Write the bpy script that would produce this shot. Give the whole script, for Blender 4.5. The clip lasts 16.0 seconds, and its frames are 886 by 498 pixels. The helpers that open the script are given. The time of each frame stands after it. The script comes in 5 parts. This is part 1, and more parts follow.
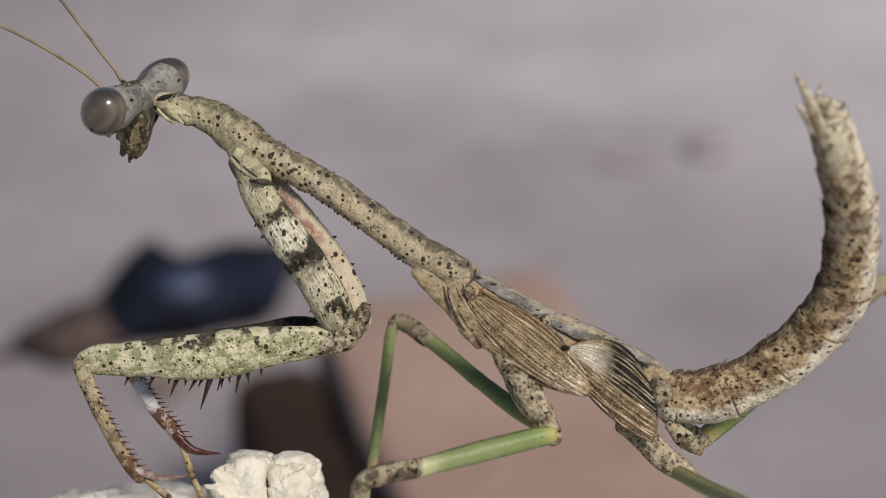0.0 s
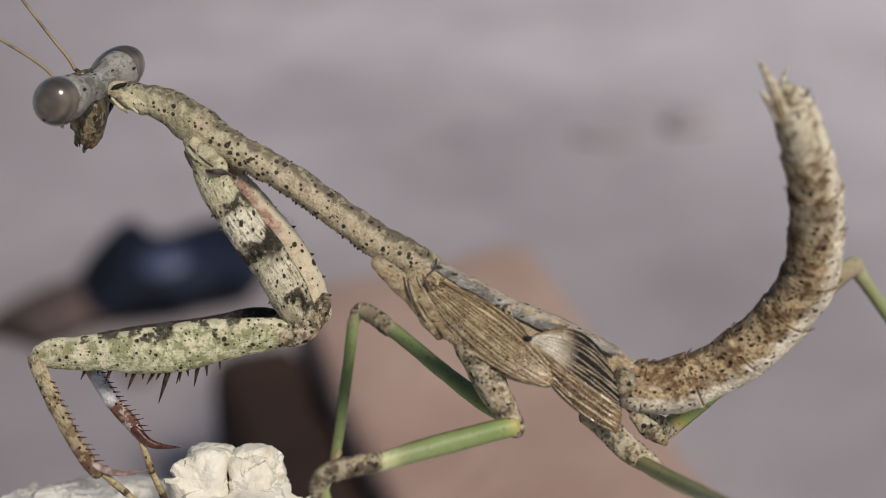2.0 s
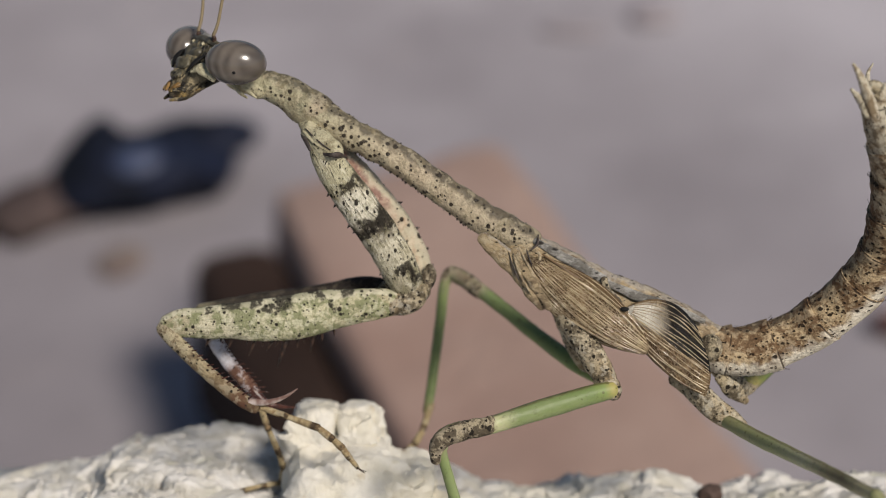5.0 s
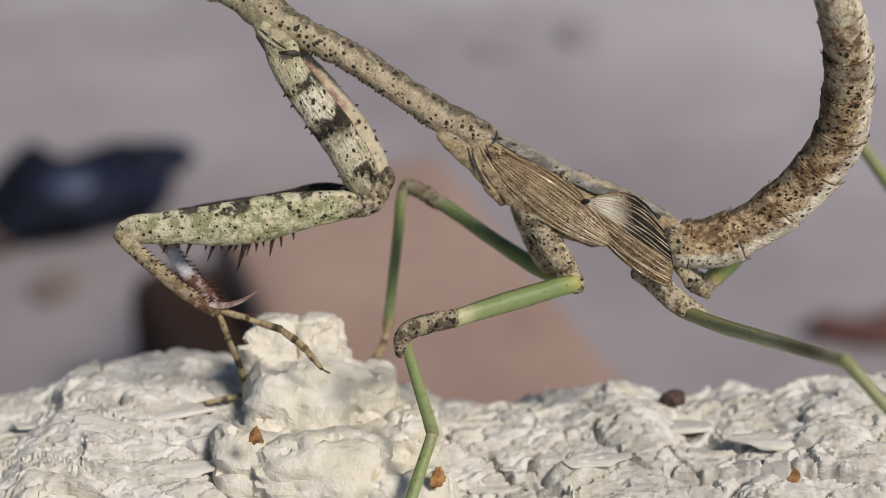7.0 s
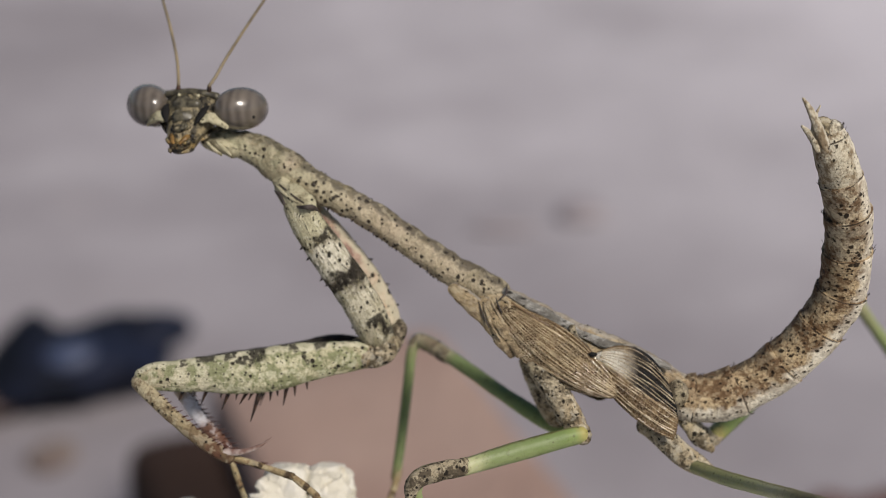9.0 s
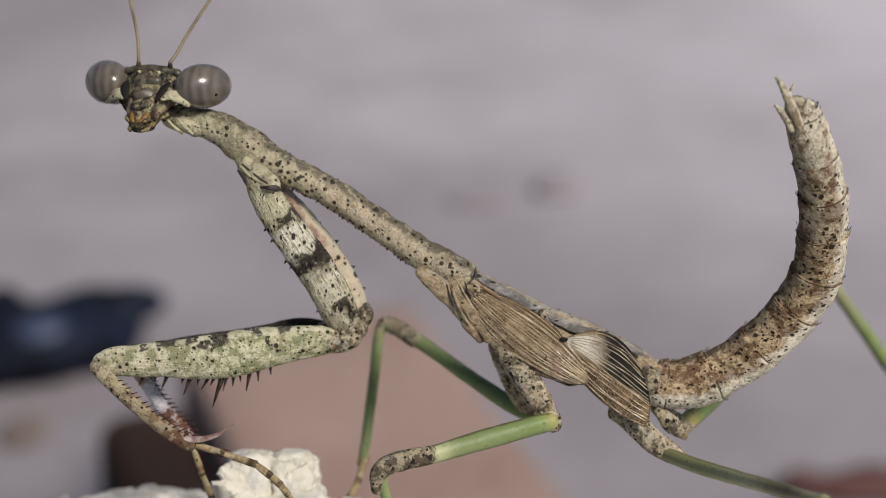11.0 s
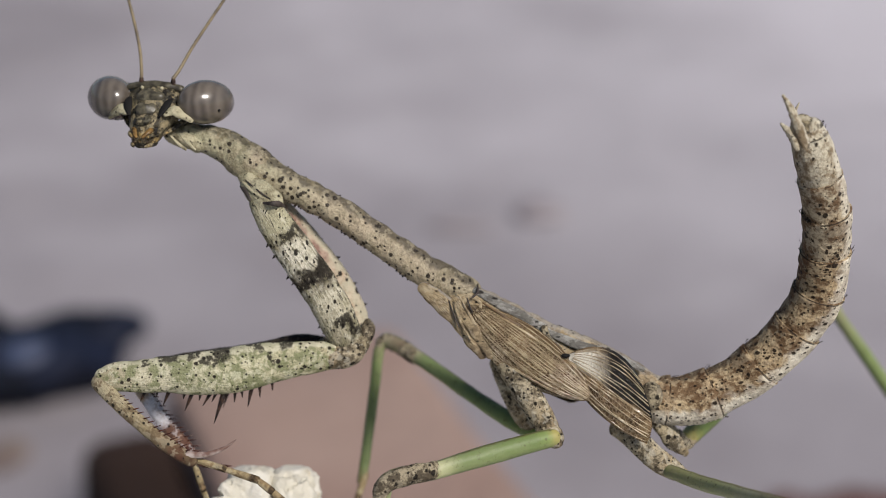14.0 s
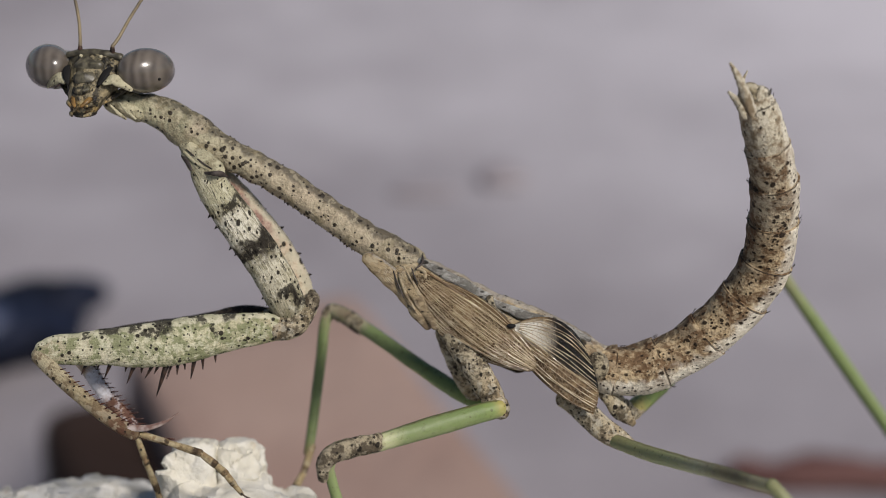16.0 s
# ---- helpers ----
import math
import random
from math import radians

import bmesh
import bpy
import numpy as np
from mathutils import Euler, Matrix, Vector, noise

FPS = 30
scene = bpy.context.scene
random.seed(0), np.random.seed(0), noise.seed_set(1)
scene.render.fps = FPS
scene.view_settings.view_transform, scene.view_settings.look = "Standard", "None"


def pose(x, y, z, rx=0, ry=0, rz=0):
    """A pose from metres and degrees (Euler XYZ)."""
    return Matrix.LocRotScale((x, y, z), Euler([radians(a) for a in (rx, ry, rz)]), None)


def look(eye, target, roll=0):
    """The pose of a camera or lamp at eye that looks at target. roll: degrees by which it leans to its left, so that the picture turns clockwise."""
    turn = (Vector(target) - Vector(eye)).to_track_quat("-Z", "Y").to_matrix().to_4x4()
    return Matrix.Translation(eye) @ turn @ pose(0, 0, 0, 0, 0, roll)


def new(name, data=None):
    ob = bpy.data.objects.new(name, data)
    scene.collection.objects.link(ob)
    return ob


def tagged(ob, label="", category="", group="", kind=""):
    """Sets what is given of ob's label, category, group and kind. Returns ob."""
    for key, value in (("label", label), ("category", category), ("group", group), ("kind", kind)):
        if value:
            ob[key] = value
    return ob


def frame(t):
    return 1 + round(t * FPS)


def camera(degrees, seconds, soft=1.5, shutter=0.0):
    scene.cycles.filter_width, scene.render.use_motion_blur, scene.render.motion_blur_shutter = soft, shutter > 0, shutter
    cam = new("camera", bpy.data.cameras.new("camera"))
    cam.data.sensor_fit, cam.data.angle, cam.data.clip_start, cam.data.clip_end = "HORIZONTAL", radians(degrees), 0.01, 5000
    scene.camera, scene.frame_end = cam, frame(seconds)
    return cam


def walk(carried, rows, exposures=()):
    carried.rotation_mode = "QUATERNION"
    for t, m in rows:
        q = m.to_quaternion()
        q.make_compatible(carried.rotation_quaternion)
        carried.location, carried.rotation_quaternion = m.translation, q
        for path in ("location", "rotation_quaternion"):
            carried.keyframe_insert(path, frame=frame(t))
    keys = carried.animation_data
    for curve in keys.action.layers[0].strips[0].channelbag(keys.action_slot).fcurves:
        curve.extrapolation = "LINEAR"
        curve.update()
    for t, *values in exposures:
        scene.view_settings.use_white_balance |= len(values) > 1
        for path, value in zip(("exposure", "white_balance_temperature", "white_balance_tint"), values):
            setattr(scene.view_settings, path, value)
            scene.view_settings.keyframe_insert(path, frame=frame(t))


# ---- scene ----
# The walk: a macro camera close beside the insect. Metres and degrees.
LENS = 28.0
cam = camera(LENS, 16.0, soft=0.55)
cam.data.dof.use_dof = True
cam.data.dof.focus_distance = 0.0912
cam.data.dof.aperture_fstop = 40.0
PATH = [
    (0, pose(0.00852, -0.07990, 0.27320, 64.646, 1.496, 5.330)),
    (0.2, pose(0.00862, -0.07961, 0.27333, 64.896, 1.502, 5.195)),
    (0.5, pose(0.00919, -0.07940, 0.27403, 64.573, 1.511, 5.383)),
    (0.8, pose(0.00924, -0.07861, 0.27315, 64.619, 1.539, 5.236)),
    (1, pose(0.00956, -0.07797, 0.27282, 64.327, 1.694, 5.184)),
    (1.5, pose(0.00899, -0.07821, 0.27265, 64.266, 1.310, 4.725)),
    (2, pose(0.00953, -0.07827, 0.27324, 63.816, 1.667, 4.657)),
    (2.5, pose(0.00873, -0.07760, 0.27330, 63.422, 1.210, 4.206)),
    (2.8, pose(0.01100, -0.07771, 0.27367, 63.324, 0.911, 4.409)),
    (3, pose(0.01035, -0.07775, 0.27335, 63.484, 1.198, 4.391)),
    (3.2, pose(0.00955, -0.07910, 0.27338, 64.112, 1.315, 4.766)),
    (3.5, pose(0.00772, -0.08034, 0.27342, 64.386, 1.150, 4.520)),
    (3.6, pose(0.00689, -0.08031, 0.27455, 63.523, 1.807, 5.249)),
    (3.7, pose(0.00561, -0.07957, 0.27554, 62.301, 4.780, 4.559)),
    (3.8, pose(0.00631, -0.08301, 0.27861, 61.521, 2.292, 6.778)),
    (3.9, pose(0.00574, -0.08260, 0.27963, 61.580, 1.762, 5.757)),
    (4, pose(0.00490, -0.08224, 0.28083, 61.661, 1.187, 4.479)),
    (4.2, pose(0.00395, -0.08184, 0.28048, 61.001, 1.187, 4.219)),
    (6.3, pose(0.00071, -0.08370, 0.28163, 59.606, 0.694, 0.720)),
    (6.5, pose(0.00091, -0.08370, 0.28073, 60.006, 0.694, 0.720)),
    (6.8, pose(0.00043, -0.08407, 0.27629, 60.902, 0.739, 0.193)),
    (7, pose(0.00040, -0.08571, 0.27405, 61.206, 1.166, 0.461)),
    (7.2, pose(0.00051, -0.08596, 0.27393, 62.076, 1.051, 0.885)),
    (7.5, pose(0.00126, -0.08655, 0.27405, 63.845, 1.175, 0.891)),
    (7.7, pose(0.00061, -0.08799, 0.27428, 64.554, 1.191, 0.865)),
    (8, pose(-0.00020, -0.08854, 0.27400, 66.284, 0.873, 0.802)),
    (8.2, pose(0.00002, -0.08942, 0.27456, 66.775, 0.801, 0.794)),
    (10.3, pose(-0.00121, -0.08688, 0.27254, 67.028, -0.119, 0.403)),
    (10.5, pose(-0.00087, -0.08672, 0.27292, 66.640, -0.100, 0.418)),
    (10.8, pose(-0.00038, -0.08588, 0.27287, 66.260, -0.172, 0.361)),
    (11, pose(0.00000, -0.08618, 0.27337, 66.106, -0.004, -0.004)),
    (11.5, pose(-0.00047, -0.08573, 0.27304, 65.926, -0.223, -0.237)),
    (12, pose(-0.00018, -0.08641, 0.27298, 66.227, -0.115, -0.095)),
    (12.5, pose(-0.00078, -0.08685, 0.27323, 66.360, -0.298, -0.223)),
    (13, pose(-0.00088, -0.08762, 0.27323, 66.826, -0.124, -0.299)),
    (13.5, pose(-0.00128, -0.08684, 0.27328, 66.841, -0.293, -0.600)),
    (14, pose(-0.00117, -0.08656, 0.27302, 66.916, -0.373, -0.544)),
    (14.2, pose(-0.00091, -0.08647, 0.27308, 66.750, -0.447, -0.410)),
    (14.5, pose(-0.00045, -0.08570, 0.27303, 66.433, -0.515, -0.675)),
    (14.8, pose(-0.00073, -0.08474, 0.27250, 65.669, -0.767, -1.021)),
    (15, pose(-0.00075, -0.08566, 0.27302, 65.987, -0.831, -1.446)),
    (15.2, pose(-0.00083, -0.08603, 0.27328, 66.129, -0.866, -1.738)),
    (15.5, pose(-0.00077, -0.08658, 0.27367, 66.335, -0.870, -2.011)),
    (15.8, pose(-0.00049, -0.08674, 0.27359, 66.480, -0.750, -1.898)),
    (16, pose(-0.00008, -0.08558, 0.27284, 65.813, -0.607, -1.673)),
]
walk(cam, PATH, exposures=[(0, 0.03, 6500, 10), (8.2, -0.02, 6450, 10), (11, 0.0, 6350, 10), (14, 0.03, 6220, 10), (15.5, -0.03, 6220, 10), (16, -0.08, 6220, 10)])

# ---- light ----
SUN_EL, SUN_AZ = radians(46), radians(138)     # azimuth from +Y towards +X
world = bpy.data.worlds.new("sky")
scene.world = world
world.use_nodes = True
_bg = world.node_tree.nodes["Background"]
_sky = world.node_tree.nodes.new("ShaderNodeTexSky")
_sky.sky_type = "NISHITA"
_sky.sun_disc = False
_sky.sun_elevation = SUN_EL
_sky.sun_rotation = SUN_AZ
world.node_tree.links.new(_sky.outputs[0], _bg.inputs[0])
_bg.inputs[1].default_value = 0.058
_sun = bpy.data.lights.new("sun", "SUN")
_sun.energy = 3.9
_sun.angle = radians(14.0)
_sun.color = (1.0, 0.915, 0.82)
sun = new("sun", _sun)
_d = Vector((math.sin(SUN_AZ) * math.cos(SUN_EL), math.cos(SUN_AZ) * math.cos(SUN_EL), math.sin(SUN_EL)))
sun.matrix_world = look(_d * 3, (0, 0, 0))

# ---- node helpers ----


class Mat:
    """A procedural material; small wrappers to wire its nodes."""

    def __init__(self, name, rough=0.6, metal=0.0, coat=0.0, spec=0.5):
        self.m = bpy.data.materials.new(name)
        self.m.use_nodes = True
        self.t = self.m.node_tree
        self.b = self.t.nodes["Principled BSDF"]
        self.b.inputs["Roughness"].default_value = rough
        self.b.inputs["Metallic"].default_value = metal
        self.b.inputs["Coat Weight"].default_value = coat
        self.b.inputs["Coat Roughness"].default_value = 0.12
        self.b.inputs["Specular IOR Level"].default_value = spec
        self.tc = self.t.nodes.new("ShaderNodeTexCoord")
        self.obj, self.uv = self.tc.outputs["Object"], self.tc.outputs["UV"]

    def put(self, socket, value):
        if isinstance(value, bpy.types.NodeSocket):
            self.t.links.new(value, socket)
        elif isinstance(value, tuple) and len(value) == 3 and socket.type == "RGBA":
            socket.default_value = (*value, 1)
        else:
            socket.default_value = value

    def noise(self, scale, detail=4.0, rough=0.55, vec=None, out=0, warp=0.0):
        n = self.t.nodes.new("ShaderNodeTexNoise")
        self.put(n.inputs["Vector"], vec or self.obj)
        n.inputs["Scale"].default_value, n.inputs["Detail"].default_value = scale, detail
        n.inputs["Roughness"].default_value, n.inputs["Distortion"].default_value = rough, warp
        return n.outputs[out]

    def cells(self, scale, vec=None, feature="F1", rand=1.0):
        n = self.t.nodes.new("ShaderNodeTexVoronoi")
        n.feature = feature
        self.put(n.inputs["Vector"], vec or self.obj)
        n.inputs["Scale"].default_value = scale
        n.inputs["Randomness"].default_value = rand
        return n

    def math(self, op, a, b=0.0, c=0.0, clamp=False):
        n = self.t.nodes.new("ShaderNodeMath")
        n.operation, n.use_clamp = op, clamp
        for i, v in enumerate((a, b, c)):
            self.put(n.inputs[i], v)
        return n.outputs[0]

    def step(self, v, lo, hi):
        n = self.t.nodes.new("ShaderNodeMapRange")
        n.interpolation_type = "SMOOTHSTEP"
        self.put(n.inputs["Value"], v)
        self.put(n.inputs["From Min"], lo)
        self.put(n.inputs["From Max"], hi)
        return n.outputs[0]

    def ramp(self, v, stops, mode="LINEAR"):
        n = self.t.nodes.new("ShaderNodeValToRGB")
        n.color_ramp.interpolation = mode
        e = n.color_ramp.elements
        while len(e) < len(stops):
            e.new(0.5)
        for k, (p, col) in zip(e, stops):
            k.position = p
            k.color = (*col, 1)
        self.put(n.inputs[0], v)
        return n.outputs[0]

    def mix(self, f, a, b, mode="MIX"):
        n = self.t.nodes.new("ShaderNodeMix")
        n.data_type, n.blend_type = "RGBA", mode
        self.put(n.inputs["Factor"], f)
        self.put(n.inputs[6], a)
        self.put(n.inputs[7], b)
        return n.outputs[2]

    def split(self, v):
        n = self.t.nodes.new("ShaderNodeSeparateXYZ")
        self.put(n.inputs[0], v)
        return n.outputs

    def scaled(self, s, vec=None):
        n = self.t.nodes.new("ShaderNodeMapping")
        self.put(n.inputs["Vector"], vec or self.obj)
        n.inputs["Scale"].default_value = s
        return n.outputs[0]

    def bump(self, height, strength=0.5, dist=0.0001):
        n = self.t.nodes.new("ShaderNodeBump")
        n.inputs["Strength"].default_value, n.inputs["Distance"].default_value = strength, dist
        self.put(n.inputs["Height"], height)
        self.t.links.new(n.outputs[0], self.b.inputs["Normal"])

    def colour(self, c):
        self.put(self.b.inputs["Base Color"], c)
        return self.m

    def dots(self, scale, size, share, vec=None, ragged=0.16):
        """Round spots: a mask from cell centres, of varied size, in a share of the cells."""
        n = self.t.nodes.new("ShaderNodeVectorMath")
        n.operation = "MULTIPLY_ADD"
        self.put(n.inputs[0], self.noise(scale * 2.2, 3, 0.6, vec, 1))
        n.inputs[1].default_value = (ragged / scale,) * 3
        self.put(n.inputs[2], vec or self.obj)
        v = self.cells(scale, n.outputs[0])
        r = self.split(v.outputs["Color"])
        lim = self.math("MULTIPLY", r[0], size)
        on = self.math("LESS_THAN", r[1], share)
        near = self.math("SUBTRACT", 1.0, self.step(v.outputs["Distance"], self.math("MULTIPLY", lim, 0.7), lim))
        return self.math("MULTIPLY", near, on)


def cuticle(name, bands, blotch, speck, dark=(0.035, 0.026, 0.018), patch=900, cover=0.5, dots=((1500, 0.4, 0.5),),
            rough=0.6, relief=0.7, streak=(1, 1, 1), wander=0.12, spec=0.16, saddles=(), pale_side=None, dark_side=None, fibre=0.0,
            grain=0.25, mottle=0.4, flecks=0.35, rim=False, ragged=0.16):
    """Insect cuticle: colour bands along the limb, soft blotches, and round dark specks. saddles: dark patches
    (place round, place along, half-lengths). pale_side, dark_side: (place round, half-width, colour).
    grain, mottle, flecks: how strongly the fine grain, the small blotches and the pale flecks show; rim: a dark line at the rear edge."""
    m = Mat(name, rough, spec=spec)
    around, along = m.split(m.uv)[0:2]
    wob = m.math("MULTIPLY_ADD", m.noise(1100, 4), wander * 2.4, -wander * 1.2)
    along = m.math("ADD", along, wob)
    around = m.math("ADD", around, m.math("MULTIPLY_ADD", m.noise(1700, 4), 0.2, -0.1))
    base = m.ramp(along, bands)

    def near(v, at, half):
        return m.math("SUBTRACT", 1.0, m.step(m.math("ABSOLUTE", m.math("SUBTRACT", v, at)), half * 0.6, half))
    if pale_side:
        base = m.mix(near(around, pale_side[0], pale_side[1]), base, pale_side[2])
    if dark_side:
        base = m.mix(m.math("MULTIPLY", near(around, dark_side[0], dark_side[1]), 0.8), base, dark_side[2])
    n1 = m.noise(patch, 6, 0.68, m.scaled(streak), warp=0.3)
    col = m.mix(m.math("MULTIPLY", m.step(n1, cover - 0.05, cover + 0.05), 0.85), base, blotch)
    mid = m.noise(patch * 2.7, 4, 0.65, m.scaled(streak))
    col = m.mix(m.math("MULTIPLY", m.step(mid, 0.53, 0.6), mottle), col, blotch)
    fine = m.noise(6500, 3, 0.65)
    col = m.mix(m.math("MULTIPLY", m.step(fine, 0.5, 0.6), grain), col, tuple(k * 0.45 for k in blotch))
    pale = m.noise(2100, 4, 0.6)
    col = m.mix(m.math("MULTIPLY", m.step(pale, 0.52, 0.58), flecks), col, speck)
    height = m.math("MULTIPLY_ADD", fine, 0.7, m.math("MULTIPLY", mid, 1.2))
    if fibre:
        f = m.noise(1.0, 4, 0.65, m.scaled((64, 13, 1), m.uv))
        col = m.mix(m.math("MULTIPLY", m.step(f, 0.54, 0.6), fibre), col, blotch)
        f = m.noise(1.0, 3, 0.6, m.scaled((46, 9, 1), m.uv))
        col = m.mix(m.math("MULTIPLY", m.step(f, 0.58, 0.64), fibre), col, dark)
        height = m.math("ADD", height, f)
    if pale_side:
        col = m.mix(m.math("MULTIPLY", near(around, pale_side[0], pale_side[1]), 0.5), col, pale_side[2])
    for u, v, hu, hv in saddles:
        d = m.math("MULTIPLY", near(around, u, hu), near(along, v, hv))
        torn = m.step(m.noise(2600, 5, 0.75, m.scaled(streak)), 0.36, 0.46)
        col = m.mix(m.math("MULTIPLY", m.math("MULTIPLY", d, torn), 0.9), col, dark)
    for scale, size, share in dots:
        d = m.dots(scale, size, share, m.scaled(streak), ragged)
        col = m.mix(m.math("MULTIPLY", d, 0.96), col, dark)
        height = m.math("ADD", height, d)
    if rim:
        edge = m.math("MULTIPLY", m.step(m.split(m.uv)[1], 0.962, 0.975), m.step(m.noise(1300, 3), 0.42, 0.52))
        col = m.mix(m.math("MULTIPLY", edge, 0.85), col, dark)
    m.bump(height, relief, 0.00016)
    return m.colour(col)


CREAM = (0.56, 0.5, 0.34)
DARK = (0.014, 0.011, 0.008)
M_PRO = cuticle("pronotum_cuticle", [(0, (0.33, 0.315, 0.2)), (0.25, (0.36, 0.325, 0.21)), (0.6, (0.42, 0.345, 0.235)), (1, (0.34, 0.285, 0.19))],
                (0.235, 0.195, 0.115), (0.47, 0.41, 0.28), (0.024, 0.017, 0.01), 520, 0.57, ((900, 0.18, 0.6), (1500, 0.27, 1.0), (2100, 0.29, 1.0), (3600, 0.34, 0.9)),
                rough=0.46, spec=0.34, relief=0.75, dark_side=(0.25, 0.21, (0.034, 0.027, 0.018)), grain=0.42, mottle=0.42, flecks=0.35,
                ragged=0.14)
# dark_side here paints the contact shadow between the two coxae as a line
M_COXA = cuticle("coxa_cuticle", [(0, (0.48, 0.44, 0.3)), (0.2, (0.45, 0.42, 0.28)), (0.29, (0.24, 0.21, 0.13)), (0.34, (0.64, 0.6, 0.48)), (0.46, (0.64, 0.6, 0.48)),
                                 (0.50, (0.09, 0.075, 0.055)), (0.58, (0.1, 0.085, 0.062)), (0.63, (0.54, 0.5, 0.38)), (0.85, (0.46, 0.42, 0.3)), (1, (0.19, 0.16, 0.1))],
                 (0.22, 0.2, 0.12), (0.66, 0.63, 0.5), DARK, 900, 0.56, ((1300, 0.25, 0.75), (2200, 0.31, 0.95), (3400, 0.32, 0.85), (5000, 0.34, 0.8)), wander=0.09, ragged=0.35, streak=(1.2, 1, 0.75), fibre=0.75,
                 saddles=((0.42, 0.53, 0.2, 0.055), (0.62, 0.55, 0.16, 0.035), (0.42, 0.27, 0.16, 0.045), (0.45, 0.83, 0.12, 0.05), (0.36, 0.9, 0.1, 0.06)), dark_side=(0.275, 0.024, (0.02, 0.016, 0.012)), relief=0.7)
M_FEMUR = cuticle("femur_cuticle", [(0, (0.36, 0.29, 0.18)), (0.12, (0.46, 0.42, 0.27)), (0.3, (0.52, 0.48, 0.32)), (0.5, (0.5, 0.47, 0.31)), (0.75, (0.54, 0.5, 0.36)), (1, (0.36, 0.31, 0.2))],
                  (0.19, 0.205, 0.1), (0.62, 0.59, 0.43), DARK, 1500, 0.485, ((1600, 0.25, 0.9), (2300, 0.29, 1.0), (3300, 0.3, 0.9), (4600, 0.34, 0.9)),
                  saddles=((0.7, 0.36, 0.1, 0.025), (0.69, 0.5, 0.16, 0.05), (0.7, 0.62, 0.1, 0.03), (0.69, 0.73, 0.12, 0.05), (0.72, 0.22, 0.12, 0.03), (0.6, 0.56, 0.05, 0.03), (0.64, 0.82, 0.05, 0.015), (0.56, 0.3, 0.05, 0.02)),
                  pale_side=(0.67, 0.07, (0.56, 0.52, 0.38)), dark_side=(0.79, 0.09, (0.07, 0.06, 0.045)), wander=0.05, fibre=0.12, relief=0.6, flecks=0.5)
M_INNER = cuticle("dark_femur_cuticle", [(0, (0.02, 0.016, 0.013)), (0.45, (0.025, 0.02, 0.016)), (0.85, (0.04, 0.034, 0.026)), (1, (0.2, 0.18, 0.12))],
                  (0.03, 0.024, 0.018), (0.12, 0.1, 0.07), DARK, 900, 0.6, ((1600, 0.4, 0.4),), rough=0.4)
M_PINK = cuticle("pink_coxa_cuticle", [(0, (0.2, 0.1, 0.085)), (0.45, (0.27, 0.16, 0.13)), (0.62, (0.44, 0.37, 0.27)), (0.9, (0.6, 0.55, 0.4)), (1, (0.38, 0.32, 0.2))],
                 (0.42, 0.3, 0.2), (0.62, 0.5, 0.38), DARK, 900, 0.62, ((1300, 0.3, 0.6), (2300, 0.3, 0.75), (4200, 0.3, 0.6)), pale_side=(0.21, 0.215, (0.46, 0.42, 0.31)))
M_MOTTLE = cuticle("mottled_cuticle", [(0, (0.36, 0.3, 0.19)), (0.5, (0.42, 0.36, 0.25)), (0.8, (0.37, 0.3, 0.19)), (1, (0.25, 0.19, 0.11))],
                   (0.075, 0.058, 0.036), (0.6, 0.56, 0.45), DARK, 1500, 0.515, ((1900, 0.32, 0.95), (2900, 0.36, 1.0), (5000, 0.4, 0.95)), ragged=0.5, mottle=0.55, grain=0.4)
M_KNEE = cuticle("dark_knee_cuticle", [(0, (0.34, 0.29, 0.19)), (0.5, (0.33, 0.28, 0.19)), (1, (0.4, 0.34, 0.23))],
                 (0.045, 0.033, 0.022), (0.46, 0.4, 0.29), DARK, 1500, 0.485, ((2200, 0.42, 0.8), (4400, 0.42, 0.8)), mottle=0.6, ragged=0.5)
M_THORAX = cuticle("thorax_cuticle", [(0, (0.4, 0.31, 0.18)), (1, (0.36, 0.28, 0.17))],
                   (0.16, 0.115, 0.07), (0.5, 0.44, 0.32), DARK, 700, 0.56, ((2600, 0.32, 0.3), (4600, 0.34, 0.3)), streak=(0.6, 1, 1.3), fibre=0.45, dark_side=(0.25, 0.12, (0.3, 0.28, 0.25)))
M_DORSAL = cuticle("grey_dorsal_cuticle", [(0, (0.34, 0.325, 0.29)), (1, (0.4, 0.385, 0.35))], (0.13, 0.12, 0.1), (0.52, 0.51, 0.47), (0.03, 0.025, 0.02), 1100, 0.53,
                   ((2000, 0.3, 0.7), (3600, 0.3, 0.6)), streak=(0.5, 1, 1.2), rough=0.42, spec=0.4, fibre=0.5, mottle=0.5)
M_ABD = cuticle("abdomen_cuticle", [(0, (0.5, 0.385, 0.23)), (0.5, (0.49, 0.37, 0.215)), (1, (0.46, 0.35, 0.21))],
                (0.115, 0.06, 0.027), (0.55, 0.45, 0.29), (0.022, 0.014, 0.008), 1000, 0.51, ((1900, 0.33, 0.9), (2900, 0.36, 1.0), (4800, 0.38, 1.0)), streak=(0.8, 1, 1.1),
                pale_side=(0.73, 0.2, (0.76, 0.7, 0.57)), dark_side=(0.25, 0.13, (0.06, 0.042, 0.028)), rim=True, ragged=0.5, mottle=0.6, grain=0.4, relief=0.8)
